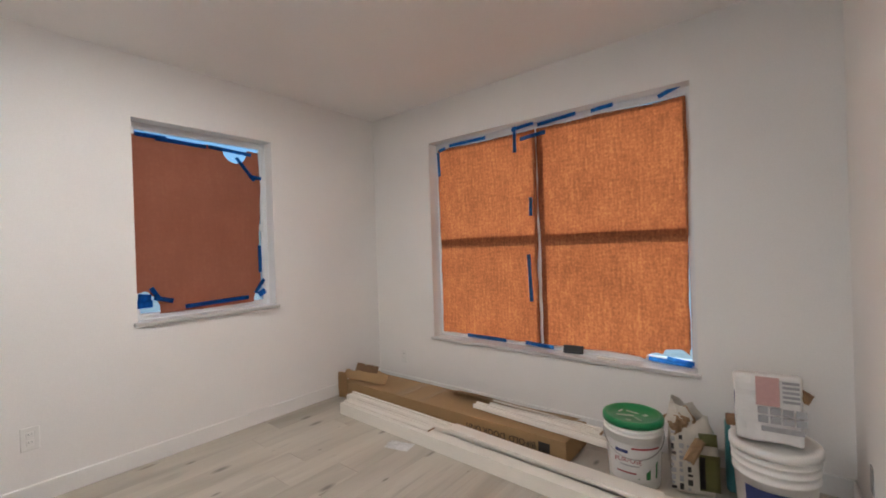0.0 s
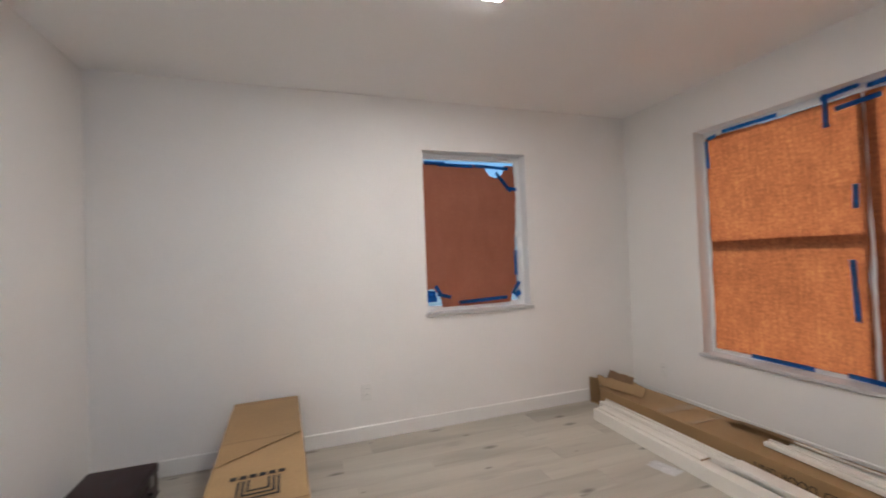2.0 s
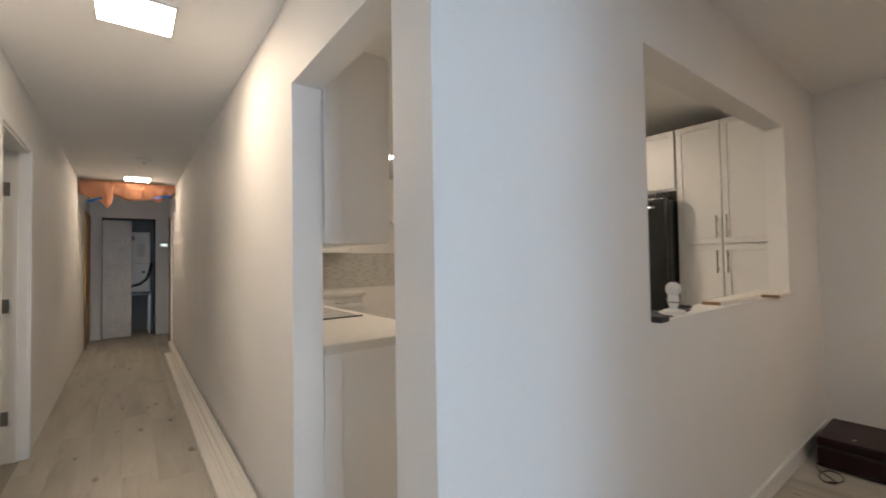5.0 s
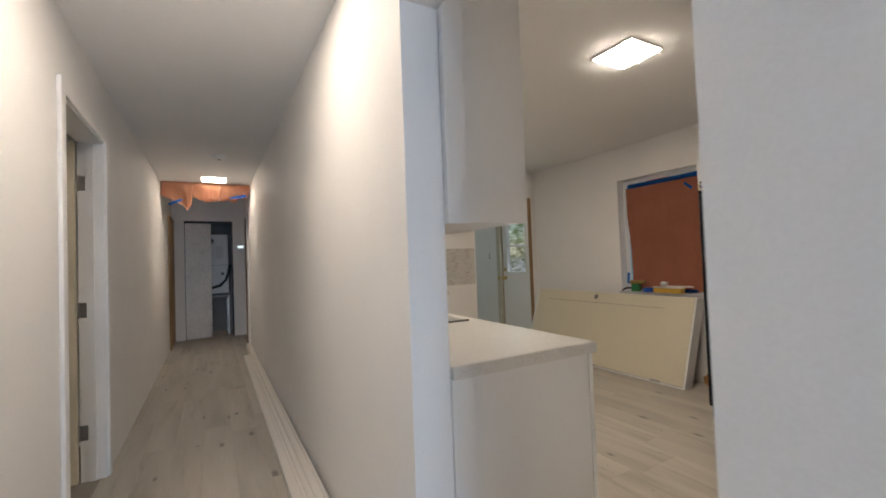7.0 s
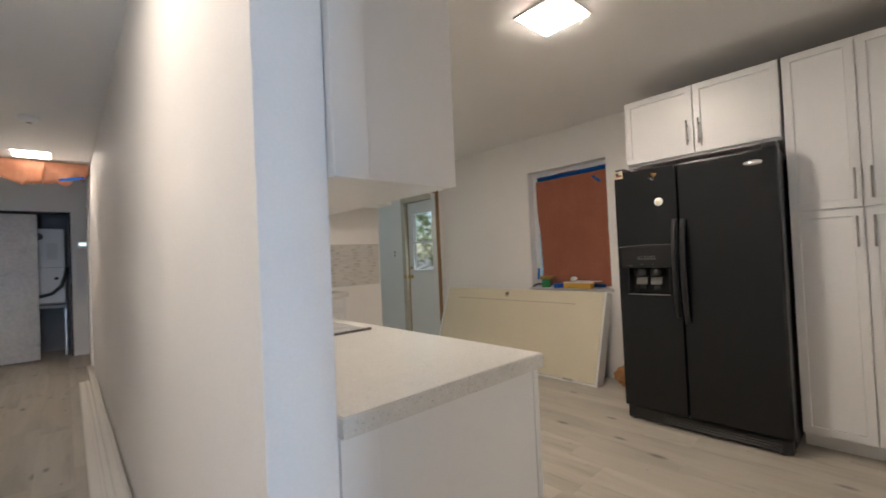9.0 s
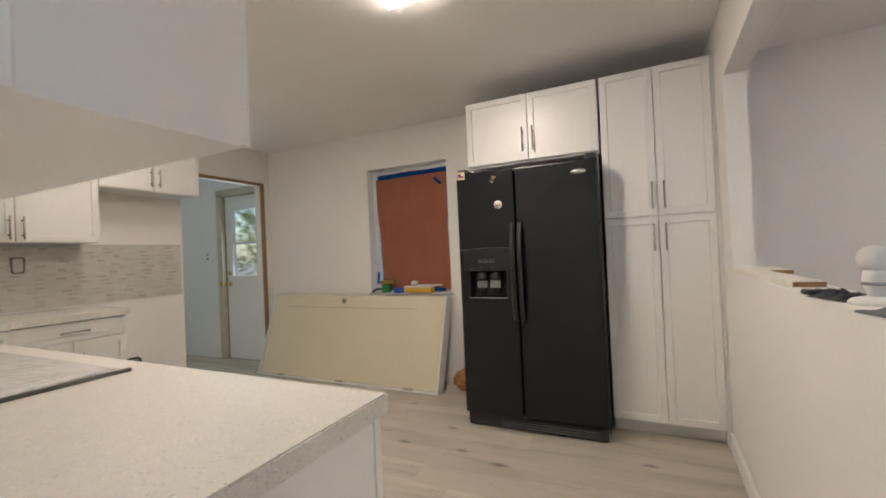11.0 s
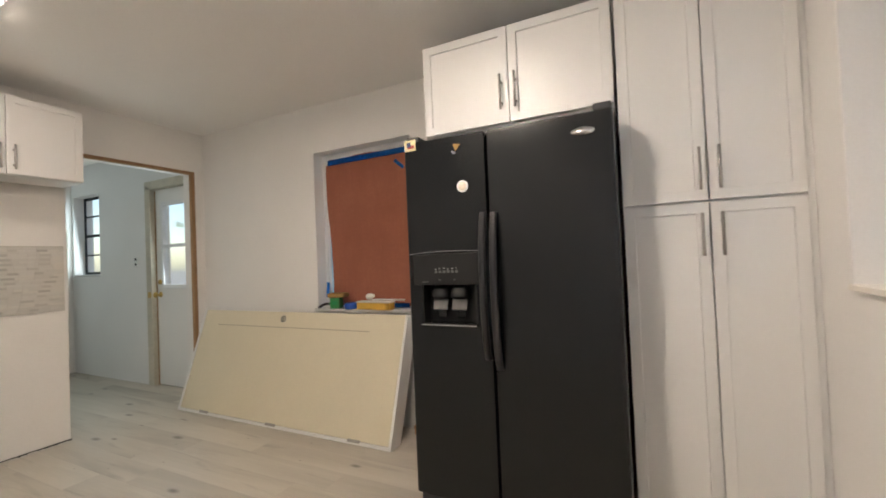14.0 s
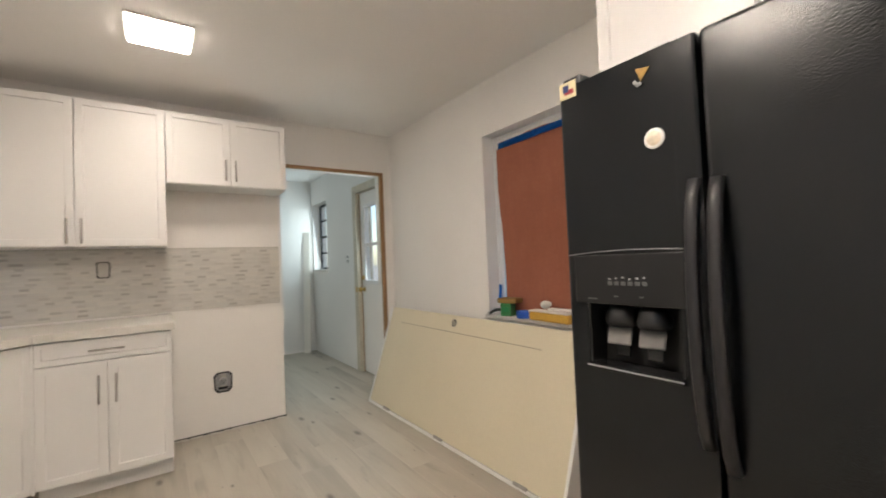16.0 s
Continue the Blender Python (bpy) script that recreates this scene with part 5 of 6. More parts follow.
part("wire_handle", tube([(0.152 * math.cos(a), 0.152 * math.sin(a), 0.285 - 0.11 * math.sin((a - radians(-170)) / radians(190) * math.pi)) for a in [radians(-170 + 190 * k / 16) for k in range(17)]], 0.003, 6), STEEL, g)
for k, (sx, sy, px, py, yaw) in enumerate(((0.09, 0.020, -0.03, -0.03, 20), (0.05, 0.014, 0.04, -0.05, -35), (0.07, 0.016, -0.01, 0.03, -10), (0.03, 0.022, 0.06, 0.02, 60), (0.045, 0.012, -0.07, 0.02, 80), (0.025, 0.018, 0.0, -0.085, 0))):
    part("dried_compound", crumpled(sx, sy, 0.003, 4.0 + k, 1.2, 10, 6), SPATTER, g, "spatter of dried compound", pose(px, py, 0.3555, 0, 0, yaw))


def sack(name, label, at, w, d, h, mat, seed, opened=True, lean=0.0):
    """A bag of dry mix: pinched foot, full belly, folded or torn mouth."""
    t = base(name, label, "sack", at)
    bm = bmesh.new()
    nz, na = 16, 28
    rings = []
    for k in range(nz + 1):
        v = k / nz
        belly = 0.86 + 0.16 * math.sin(math.pi * min(1, v * 1.1)) - (0.12 * max(0, v - 0.75) / 0.25 if opened else 0.30 * max(0, v - 0.8) / 0.2)
        ring = []
        for i in range(na):
            a = 2 * math.pi * i / na
            c, s = math.cos(a), math.sin(a)
            sq = 1 / max(abs(c), abs(s)) ** 0.85
            nn = 1 + 0.10 * noise.noise(Vector((c * 1.6, s * 1.6, v * 3 + seed))) + 0.04 * noise.noise(Vector((c * 5, s * 5, v * 9 + seed)))
            top = h * (0.10 * noise.noise(Vector((c * 2.2, s * 2.2, seed + 7)))) * (v ** 4) * (1.6 if opened else 0.5) - (h * 0.13 * c * v ** 3 if opened else 0)
            ring.append(bm.verts.new((w / 2 * c * sq * belly * nn * 0.93 + lean * v * v, d / 2 * s * sq * belly * nn * 0.93, h * v + top)))
        rings.append(ring)
    for p, q in zip(rings, rings[1:]):
        for i in range(na):
            bm.faces.new((p[i], p[(i + 1) % na], q[(i + 1) % na], q[i])).smooth = True
    bm.faces.new(rings[0])
    if not opened:
        bm.faces.new(rings[-1])
    part("bag", bm, mat, t)
    if opened:
        inner = bmesh.new()
        lathe([(min(w, d) * 0.36, -0.01), (0, 0.0)], 16, inner)
        part("contents", inner, material("grey_powder", (0.30, 0.29, 0.27), 0.95, vary=0.2, scale=30, bump=0.3), t, "grey powder inside", pose(lean * 0.5, 0, h * 0.8))
        part("torn_lip", crumpled(w * 0.55, d * 0.5, 0.05, seed + 2, 1.0), SACKIN, t, "torn brown lining", pose(-w * 0.18 + lean, -d * 0.25, h * 0.88, 50, -25, 20))
    return t


sk1 = sack("mortar_sack", "half-used paper sack of mortar, torn open, on the floor", pose(-0.055, 1.71, 0.0, 0, 0, 12), 0.225, 0.20, 0.385, SACK, 3.0, True, -0.01)
part("printed_panel", sheet(0.085, 0.17, 4, 6, lambda u, v: 0.008 * math.sin(3 * v) - 0.003, 0.0006), OLIVE, sk1, "olive printed panel", pose(0.018, -0.122, 0.045, 0, 0, 6))
part("printed_panel", sheet(0.022, 0.15, 2, 6, lambda u, v: 0.006 * math.sin(3 * v) - 0.004, 0.0006), INK, sk1, "dark printed stripe", pose(0.020, -0.125, 0.055, 0, 0, 6))
part("printed_panel", sheet(0.075, 0.055, 4, 4, lambda u, v: 0.004 * math.sin(4 * u), 0.0006), OLIVE, sk1, "green printed band", pose(0.020, -0.118, 0.255, -12, 0, 8))
rng_s = random.Random(8)
for col in range(3):
    z = 0.035
    while z < 0.30 - 0.02 * col:
        l = rng_s.uniform(0.008, 0.030)
        x = -0.098 + 0.034 * col
        part("printed_bar", box(x, x + rng_s.uniform(0.012, 0.022), -0.1275, -0.1245, z, z + l), rng_s.choice((INK, GREYINK, GREYINK)), sk1)
        z += l + rng_s.uniform(0.008, 0.02)
part("torn_patch", crumpled(0.05, 0.12, 0.014, 15.0, 1.3, 14, 14), SACKIN, sk1, "torn brown inner ply", pose(0.0, -0.126, 0.23, 80, 28, 4))
part("raised_flap", crumpled(0.07, 0.09, 0.012, 21.0, 0.9, 12, 12), SACK, sk1, "raised torn flap", pose(-0.075, -0.07, 0.375, 78, 18, 10))
tb = base("grout_sack", "teal and dark printed sack behind the buckets", "sack", pose(0.148, 1.80, 0, 0, 0, 8))
part("bag", box(-0.075, 0.075, -0.06, 0.06, 0, 0.33, 0.02, 3), TEAL, tb)
part("printed_panel", box(-0.06, 0.06, -0.0625, -0.060, 0.19, 0.29, 0.0005), INK, tb, "dark printed band")
part("folded_top", box(-0.07, 0.07, -0.05, 0.05, 0.325, 0.355, 0.008, 2), CARDDARK, tb, "brown folded top")
part("paper_tag", box(-0.055, 0.02, -0.066, -0.062, 0.285, 0.335, 0.001), WHITESACK, tb)
wb = pail("bucket", "white plastic bucket with ribbed rim and lid", pose(0.268, 1.525, 0, 0, 0, 0) @ Matrix.Scale(0.96, 4), 0.130, 0.153, 0.400, WHITEPLASTIC, (0.27, 0.31, 0.345), WHITEPLASTIC)
part("label", wrap(0.130, 0.153, 0.400, 0.05, 0.235, -132, -42, 0.005), NAVYINK, wb, "navy printed label")
part("label", wrap(0.130, 0.153, 0.400, 0.08, 0.165, -120, -60, 0.0068), WHITESACK, wb, "white printed panel")
wsck = base("thinset_sack", "folded white paper sack of mix standing on the bucket", "sack", pose(0.255, 1.505, 0.3885, -7, 0, 6) @ Matrix.Scale(0.97, 4))
bm = box(-0.118, 0.112, -0.045, 0.045, 0.0, 0.275, 0.012, 2)
bmesh.ops.subdivide_edges(bm, edges=[e for e in bm.edges if e.calc_length() > 0.12], cuts=8, use_grid_fill=True)
for v in bm.verts:
    v.co += Vector((0.006, 0.010, 0.006)) * noise.noise(v.co * 14)
part("bag", bm, WHITESACK, wsck)
fy = -0.0535
part("printed_panel", box(-0.045, 0.035, fy, fy + 0.003, 0.150, 0.268, 0.0005), PINKINK, wsck, "faded red printed panel")
for k in range(8):
    cx, cz = -0.040 + 0.042 * (k % 4), 0.117 - 0.036 * (k // 4)
    part("printed_bar", box(cx, cx + 0.034, fy - 0.0006, fy + 0.003, cz, cz + 0.028, 0.0005), GREYINK, wsck)
for k in range(5):
    part("printed_bar", box(0.045, 0.10, fy - 0.0006, fy + 0.003, 0.17 + 0.019 * k, 0.180 + 0.019 * k), GREYINK, wsck)
part("printed_bar", box(-0.03, 0.11, fy - 0.0006, fy + 0.003, 0.047, 0.067), GREYINK, wsck)
part("side_print", box(-0.1195, -0.1165, -0.02, 0.02, 0.06, 0.19), NAVYINK, wsck)
part("curled_corner", crumpled(0.05, 0.05, 0.02, 6.0), SACKIN, wsck, at=pose(0.118, -0.02, 0.20, 60, 30, 0))

# on the sill of the pass-through
SILL = 1.042
moulding("white board offcut on the pass-through sill", (-1.84, -2.045, SILL), (-0.90, -2.028, SILL), 0.085, 0.018, 0, "boards on the pass-through sill")
moulding("short white board offcut on the pass-through sill", (-1.75, -1.955, SILL), (-1.49, -1.952, SILL), 0.085, 0.018, 0, "boards on the pass-through sill")
gl = base("work_glove", "dark rag or glove lying on the sill", "glove", pose(-0.60, -2.05, SILL, 0, 0, 15))
part("cloth", crumpled(0.13, 0.09, 0.022, 12.0, 0.8), BLACKPLASTIC, gl)
for k in range(3):
    part("finger", tube([(-0.05, -0.02 + 0.022 * k, 0.010), (-0.10, -0.025 + 0.03 * k, 0.009)], 0.008, 8), BLACKPLASTIC, gl)
lamp = base("clamp_lamp", "white ball-shaped lamp or camera on a round foot", "lamp", pose(-0.505, -2.025, SILL) @ Matrix.Scale(0.89, 4))
part("foot", lathe([(0, 0), (0.052, 0), (0.054, 0.006), (0.045, 0.014), (0.022, 0.020), (0, 0.021)], 28), WHITEPLASTIC, lamp)
part("neck", lathe([(0.016, 0.018), (0.018, 0.03), (0.026, 0.05), (0.024, 0.075), (0.020, 0.09), (0, 0.092)], 22), WHITEPLASTIC, lamp)
part("ring", lathe([(0.0265, 0.048), (0.028, 0.052), (0.0265, 0.056), (0.024, 0.052)], 22), GREYPLASTIC, lamp)
part("head", lathe([(0, 0.078), (0.018, 0.082), (0.030, 0.094), (0.034, 0.112), (0.030, 0.130), (0.018, 0.142), (0, 0.146)], 26), WHITEPLASTIC, lamp)
rg = base("rag", "folded dark grey rag on the pass-through sill", "rag", pose(-0.285, -2.03, SILL, 0, 0, 6))
part("cloth", crumpled(0.20, 0.13, 0.034, 21.0, 0.15), CLOTH, rg)
tl = base("tray_liner", "flat dark paint tray liner at the sill's end", "tray", pose(-0.215, -1.975, SILL))
part("tray", box(-0.032, 0.032, -0.03, 0.05, 0.0, 0.022, 0.004), BLACKPLASTIC, tl)


# ---- kitchen small things ----
def rough_box(m, label, filled):
    """An unfinished electrical box in the wall: a dark worn rim, perhaps a bare receptacle inside."""
    t = base("outlet_box", label, "outlet box", m)
    w, h = (0.036, 0.055) if not filled else (0.062, 0.076)
    cut, thick = (0.010, 0.007) if not filled else (0.024, 0.010)
    def outline(e):
        a, b, c = w - e, h - e, cut
        return [(-a + c, -b), (a - c, -b), (a, -b + c), (a, b - c), (a - c, b), (-a + c, b), (-a, b - c), (-a, -b + c)]
    f = bmesh.new()
    outer, inner = outline(0), outline(thick)
    rings = [[f.verts.new((x * (1 + 0.05 * math.sin(9 * x + 40 * z)), y, z)) for x, z in o] for o, y in ((outer, 0.0), (outer, -0.008), (inner, -0.010), (inner, 0.0))]
    for p, q in zip(rings, rings[1:]):
        for k in range(8):
            f.faces.new((p[k], p[(k + 1) % 8], q[(k + 1) % 8], q[k]))
    part("box_rim", f, DARKMETAL if not filled else BLACKPLASTIC, t)
    part("box_back", box(-w + thick, w - thick, -0.003, 0.0, -h + thick, h - thick), GROUT if not filled else GREYPLASTIC, t)
    if filled:
        part("yoke", box(-0.020, 0.020, -0.009, -0.003, -0.062, 0.062, 0.002), STEEL, t, "bare steel yoke")
        part("socket", lathe([(0, 0.022), (0.026, 0.020), (0.031, 0.012), (0.031, 0.0), (0, 0)], 20), GREYPLASTIC, t, at=pose(0, -0.004, 0.006, 90, 0, 0))
        for x, z in ((-0.010, 0.010), (0.010, 0.010), (0.0, -0.010)):
            part("slot", box(x - 0.002, x + 0.002, -0.028, -0.024, z, z + 0.012), BLACKPLASTIC, t)
        part("cable_clamp", box(-0.034, 0.030, -0.012, -0.004, -0.052, -0.034, 0.003), BLACKPLASTIC, t)


rough_box(pose(-0.572, -6.3385, 1.241, 0, 0, 180), "open metal outlet box rim in the mosaic", False)
rough_box(pose(-1.263, -6.35, 0.364, 0, 0, 180), "bare black range outlet in its wall box", True)

# things on the kitchen window's sill
KS = W3[2] + 0.002
cn = base("scouring_pad_pack", "green carton with a tan sponge on top", "sponge", pose(-2.765, -4.80, KS, 0, 0, 14))
part("pack", box(-0.035, 0.035, -0.04, 0.04, 0, 0.085, 0.006, 2), GREENLABEL, cn)
part("print", box(0.0345, 0.037, -0.025, 0.025, 0.03, 0.06), GREEN, cn)
part("sponge", box(-0.045, 0.05, -0.055, 0.09, 0.086, 0.120, 0.010, 2), TANSPONGE, cn, "tan sponge")
hs = base("hose", "short bent black hose on the window sill", "hose", pose(-2.735, -4.90, KS))
part("hose", tube([(0.0, -0.045, 0.010), (-0.008, -0.03, 0.022), (-0.01, 0.0, 0.034), (-0.02, 0.035, 0.036), (-0.035, 0.07, 0.030)], 0.010, 8), BLACKPLASTIC, hs)
part("nozzle", tube([(0.004, -0.055, 0.006), (0.0, -0.045, 0.010)], 0.013, 8), GREYPLASTIC, hs)
br = base("tape_roll", "roll of blue painter's tape lying on the window sill", "tape roll", pose(-2.765, -4.655, KS))
part("roll", lathe([(0.030, 0), (0.050, 0), (0.051, 0.003), (0.051, 0.040), (0.050, 0.043), (0.030, 0.043), (0.030, 0)], 28), BLUEPLASTIC, br)
ys = base("sanding_sponge", "long mustard yellow sponge float on the window sill", "sponge", pose(-2.745, -4.42, KS, 0, 0, 86))
part("pad", box(-0.155, 0.155, -0.035, 0.035, 0.0, 0.052, 0.010, 2), YELLOW, ys)
part("backing", box(-0.157, 0.157, -0.037, 0.037, 0.052, 0.060, 0.002), PRIMED, ys)
wp = base("putty_knife", "white handled tool lying across the sill", "tool", pose(-2.79, -4.50, KS + 0.062))
part("grip", lathe([(0, 0.0), (0.018, 0.006), (0.026, 0.025), (0.020, 0.05), (0.012, 0.07), (0, 0.075)], 14), WHITEPLASTIC, wp, at=pose(0, -0.03, 0.022, -80, 0, 0))
part("blade", box(-0.02, 0.02, 0.03, 0.30, 0.0, 0.010, 0.002), WHITEPLASTIC, wp)

bg = base("paper_bag", "crumpled brown paper bag on the floor by the fridge", "paper bag", pose(-2.60, -3.90, 0.0))
bm = bmesh.new()
bmesh.ops.create_icosphere(bm, subdivisions=4, radius=1.0)
for v in bm.verts:
    k = 1 + 0.22 * noise.noise(v.co * 2.2) + 0.12 * abs(noise.noise(v.co * 6))
    v.co = Vector((v.co.x * 0.10 * k, v.co.y * 0.115 * k, max(0.0, 0.085 + v.co.z * 0.088 * k)))
part("bag", bm, BROWNBAG, bg)
part("neck", crumpled(0.12, 0.12, 0.07, 31.0, 1.0), BROWNBAG, bg, at=pose(0.02, 0.02, 0.14))

# scraps of broken plaster along the foot of the range wall
crumb = bmesh.new()
rng = random.Random(4)
for k in range(70):
    x = -1.70 + rng.random() * 0.76
    s = 0.004 + rng.random() * 0.012
    bx(crumb, x, x + s * 2, -6.349 + rng.random() * 0.012, -6.335 + rng.random() * 0.02, 0.0, s * 0.5, 0.001)
solid("plaster_crumbs", crumb, GROUT, "grey plaster crumbs at the foot of the wall", "debris", "stuff")
# no real gap: a dark strip carries its shade
solid("trim", box(-1.715, -0.945, -6.352, -6.3465, 0.0, 0.012, 0.001), DARK, "dark strip for the shaded gap at the foot of the wall", "gap", "structure")


# ---- utility room behind the doorway ----
def back_door():
    y0, y1 = BACKDOOR[0], BACKDOOR[1]
    t = base("door_1", "grey-white half-glazed back door, closed", "door", pose(0, 0, 0), kind="structure")
    fr = bmesh.new()
    for a in ((y0 - 0.055, y0 + 0.035, 0.0, 2.05), (y1 - 0.035, y1 + 0.055, 0.0, 2.05)):
        bx(fr, XW - 0.17, XW + 0.018, a[0], a[1], a[2], a[3], 0.003)
    bx(fr, XW - 0.17, XW + 0.018, y0 - 0.055, y1 + 0.055, 2.015, 2.10, 0.003)
    part("door_frame", fr, material("aged_frame_paint", (0.55, 0.50, 0.40), 0.55, vary=0.18, scale=9, bump=0.1), t, "yellowed worn door frame")
    lf = bmesh.new()
    a, b = y0 + 0.04, y1 - 0.04
    g0, g1, h0, h1 = -7.065, -6.60, 1.02, 1.865
    for p in ((a, g0, 0.01, 2.01), (g1, b, 0.01, 2.01), (g0, g1, 0.01, h0), (g0, g1, h1, 2.01)):
        bx(lf, XW - 0.075, XW - 0.035, *p)
    leaf = part("leaf", lf, TRIM, t)
    st = bmesh.new()
    for p in ((g0 - 0.012, g0 + 0.02, h0, h1), (g1 - 0.02, g1 + 0.012, h0, h1), (g0, g1, h0 - 0.03, h0 + 0.012), (g0, g1, h1 - 0.02, h1 + 0.012), (g0, g1, 1.410, 1.440)):
        bx(st, XW - 0.080, XW - 0.022, *p, 0.003)
    part("glazing_bead", st, ALU, leaf)
    for r, s in ((h0, 1.41), (1.44, h1)):
        gp = part("pane", box(XW - 0.058, XW - 0.052, g0 + 0.02, g1 - 0.02, r + 0.012, s - 0.01), OBSCURE, leaf)
        gp.visible_shadow = False
    part("knob", lathe([(0, 0.0), (0.028, 0.0), (0.028, 0.006), (0.012, 0.010), (0.012, 0.032), (0.027, 0.045), (0.029, 0.058), (0.018, 0.068), (0, 0.070)], 20), BRASS, leaf, "brass knob", pose(XW - 0.035, y0 + 0.10, 0.93, 0, 90, 0))
    part("deadbolt", lathe([(0, 0.0), (0.025, 0.0), (0.025, 0.012), (0.015, 0.018), (0, 0.02)], 20), BRASS, leaf, "brass deadbolt", pose(XW - 0.035, y0 + 0.10, 1.06, 0, 90, 0))
    part("strike_plate", box(XW + 0.018, XW + 0.022, y0 - 0.03, y0 + 0.025, 0.90, 0.96, 0.001), BRASS, t, "brass strike plate")
    part("weather_strip", box(XW - 0.034, XW - 0.028, y0 + 0.036, y0 + 0.046, 0.0, 2.0), RAWWOOD, t, "rusty brown edge strip")


back_door()
jw = base("window_4", "jalousie window with dark frame in a deep reveal", "window", pose(0, 0, 0), kind="structure")
jf = bmesh.new()
for a in ((W4[0], W4[0] + 0.02, W4[2], W4[3]), (W4[1] - 0.02, W4[1], W4[2], W4[3]), (W4[0], W4[1], W4[2], W4[2] + 0.03), (W4[0], W4[1], W4[3] - 0.03, W4[3])):
    bx(jf, XW - 0.125, XW - 0.107, *a)
part("window_frame", jf, DARK, jw)
for k in range(1, 4):
    z, half = W4[2] + (W4[3] - W4[2]) * k / 4, 0.016 if k == 2 else 0.009
    part("bar", box(XW - 0.123, XW - 0.109, W4[0] + 0.03, W4[1] - 0.03, z - half, z + half), DARK, jw)
for k in range(4):
    z0 = W4[2] + (W4[3] - W4[2]) * k / 4
    z1 = W4[2] + (W4[3] - W4[2]) * (k + 1) / 4
    gp = part("pane", box(XW - 0.118, XW - 0.114, W4[0] + 0.03, W4[1] - 0.03, z0 + 0.017, z1 - 0.017), OBSCURE, jw)
part("window_sill", box(XW - 0.105, XW + 0.02, W4[0] - 0.01, W4[1] + 0.01, W4[2] - 0.02, W4[2] + 0.002, 0.003), STONE, jw)
sw = base("switch_box", "open double switch box on the utility room wall", "switch", pose(XW, -7.477, 1.277, 0, 0, 90))
part("box_rim", box(-0.03, 0.03, -0.006, 0.0, -0.055, 0.055, 0.002), WHITEPLASTIC, sw)
for z in (-0.025, 0.028):
    part("toggle", box(-0.010, 0.010, -0.016, -0.005, z - 0.012, z + 0.012, 0.002), BLACKPLASTIC, sw)
moulding("white board leaning in the utility room's corner", (-2.60, -8.70, 0.0), (-2.66, -8.805, 1.70), 0.09, 0.018, 0.0, "leaning board", False)
pv = base("pipe_valve", "small dark pipe stub on the utility room wall", "pipe", pose(-2.22, -8.82, 0.93, 0, 0, 180))
part("flange", lathe([(0, 0.012), (0.03, 0.010), (0.034, 0.0), (0, 0)], 18), STEEL, pv, at=pose(0, 0, 0, 90, 0, 0))
part("stub", tube([(0, 0, 0), (0, -0.05, 0)], 0.016, 12), BLACKPLASTIC, pv)

# ---- hallway ----
def hall_door():
    y0, y1, z1 = -5.13, -4.30, 2.06
    t = base("door_2", "cream bedroom door standing open into a dim room", "door", pose(0, 0, 0), kind="structure")
    j = bmesh.new()
    bx(j, XE - 0.002, XE + 0.122, y0, y0 + 0.019, 0, z1)
    bx(j, XE - 0.002, XE + 0.122, y1 - 0.019, y1, 0, z1)
    bx(j, XE - 0.002, XE + 0.122, y0 + 0.019, y1 - 0.019, z1 - 0.019, z1)
    part("jamb", j, TRIM, t)
    s = bmesh.new()
    bx(s, XE + 0.045, XE + 0.080, y0 + 0.019, y0 + 0.031, 0, z1 - 0.019)
    bx(s, XE + 0.045, XE + 0.080, y1 - 0.031, y1 - 0.019, 0, z1 - 0.019)
    part("door_stop", s, TRIM, t)
    for a in ((y0 - 0.062, y0 + 0.006, 0, z1 + 0.062), (y1 - 0.006, y1 + 0.062, 0, z1 + 0.062), (y0 + 0.006, y1 - 0.006, z1 - 0.006, z1 + 0.062)):
        part("casing", box(XE - 0.017, XE, *a, 0.005, 2), TRIM, t)
    lf = base("leaf", "", "", pose(0, 0, 0))
    lf.parent = t
    part("slab", box(XE + 0.128, XE + 0.92, y0 + 0.022, y0 + 0.057, 0.01, z1 - 0.025, 0.002), BEIGE, lf)
    for z in (0.29, 1.02, 1.79):
        part("hinge", box(XE + 0.085, XE + 0.123, y0 + 0.019, y0 + 0.0225, z - 0.045, z + 0.045, 0.001), STEEL, t, "steel butt hinge")
        part("hinge_pin", tube([(XE + 0.126, y0 + 0.021, z - 0.048), (XE + 0.126, y0 + 0.021, z + 0.048)], 0.006, 8), STEEL, t)


hall_door()
moulding("very long white trim board along the hall wall", (0.885, -8.20, 0.0), (0.905, -3.30, 0.0), 0.075, 0.040, 0.006, "white trim boards along the hall", False)
moulding("very long white trim board against the hall wall", (0.805, -8.98, 0.0), (0.815, -3.25, 0.0), 0.06, 0.070, 0.010, "white trim boards along the hall", False)
moulding("long white trim board lying between two others", (0.840, -8.15, 0.0405), (0.850, -3.40, 0.0405), 0.05, 0.014, 0.004, "white trim boards along the hall", False)


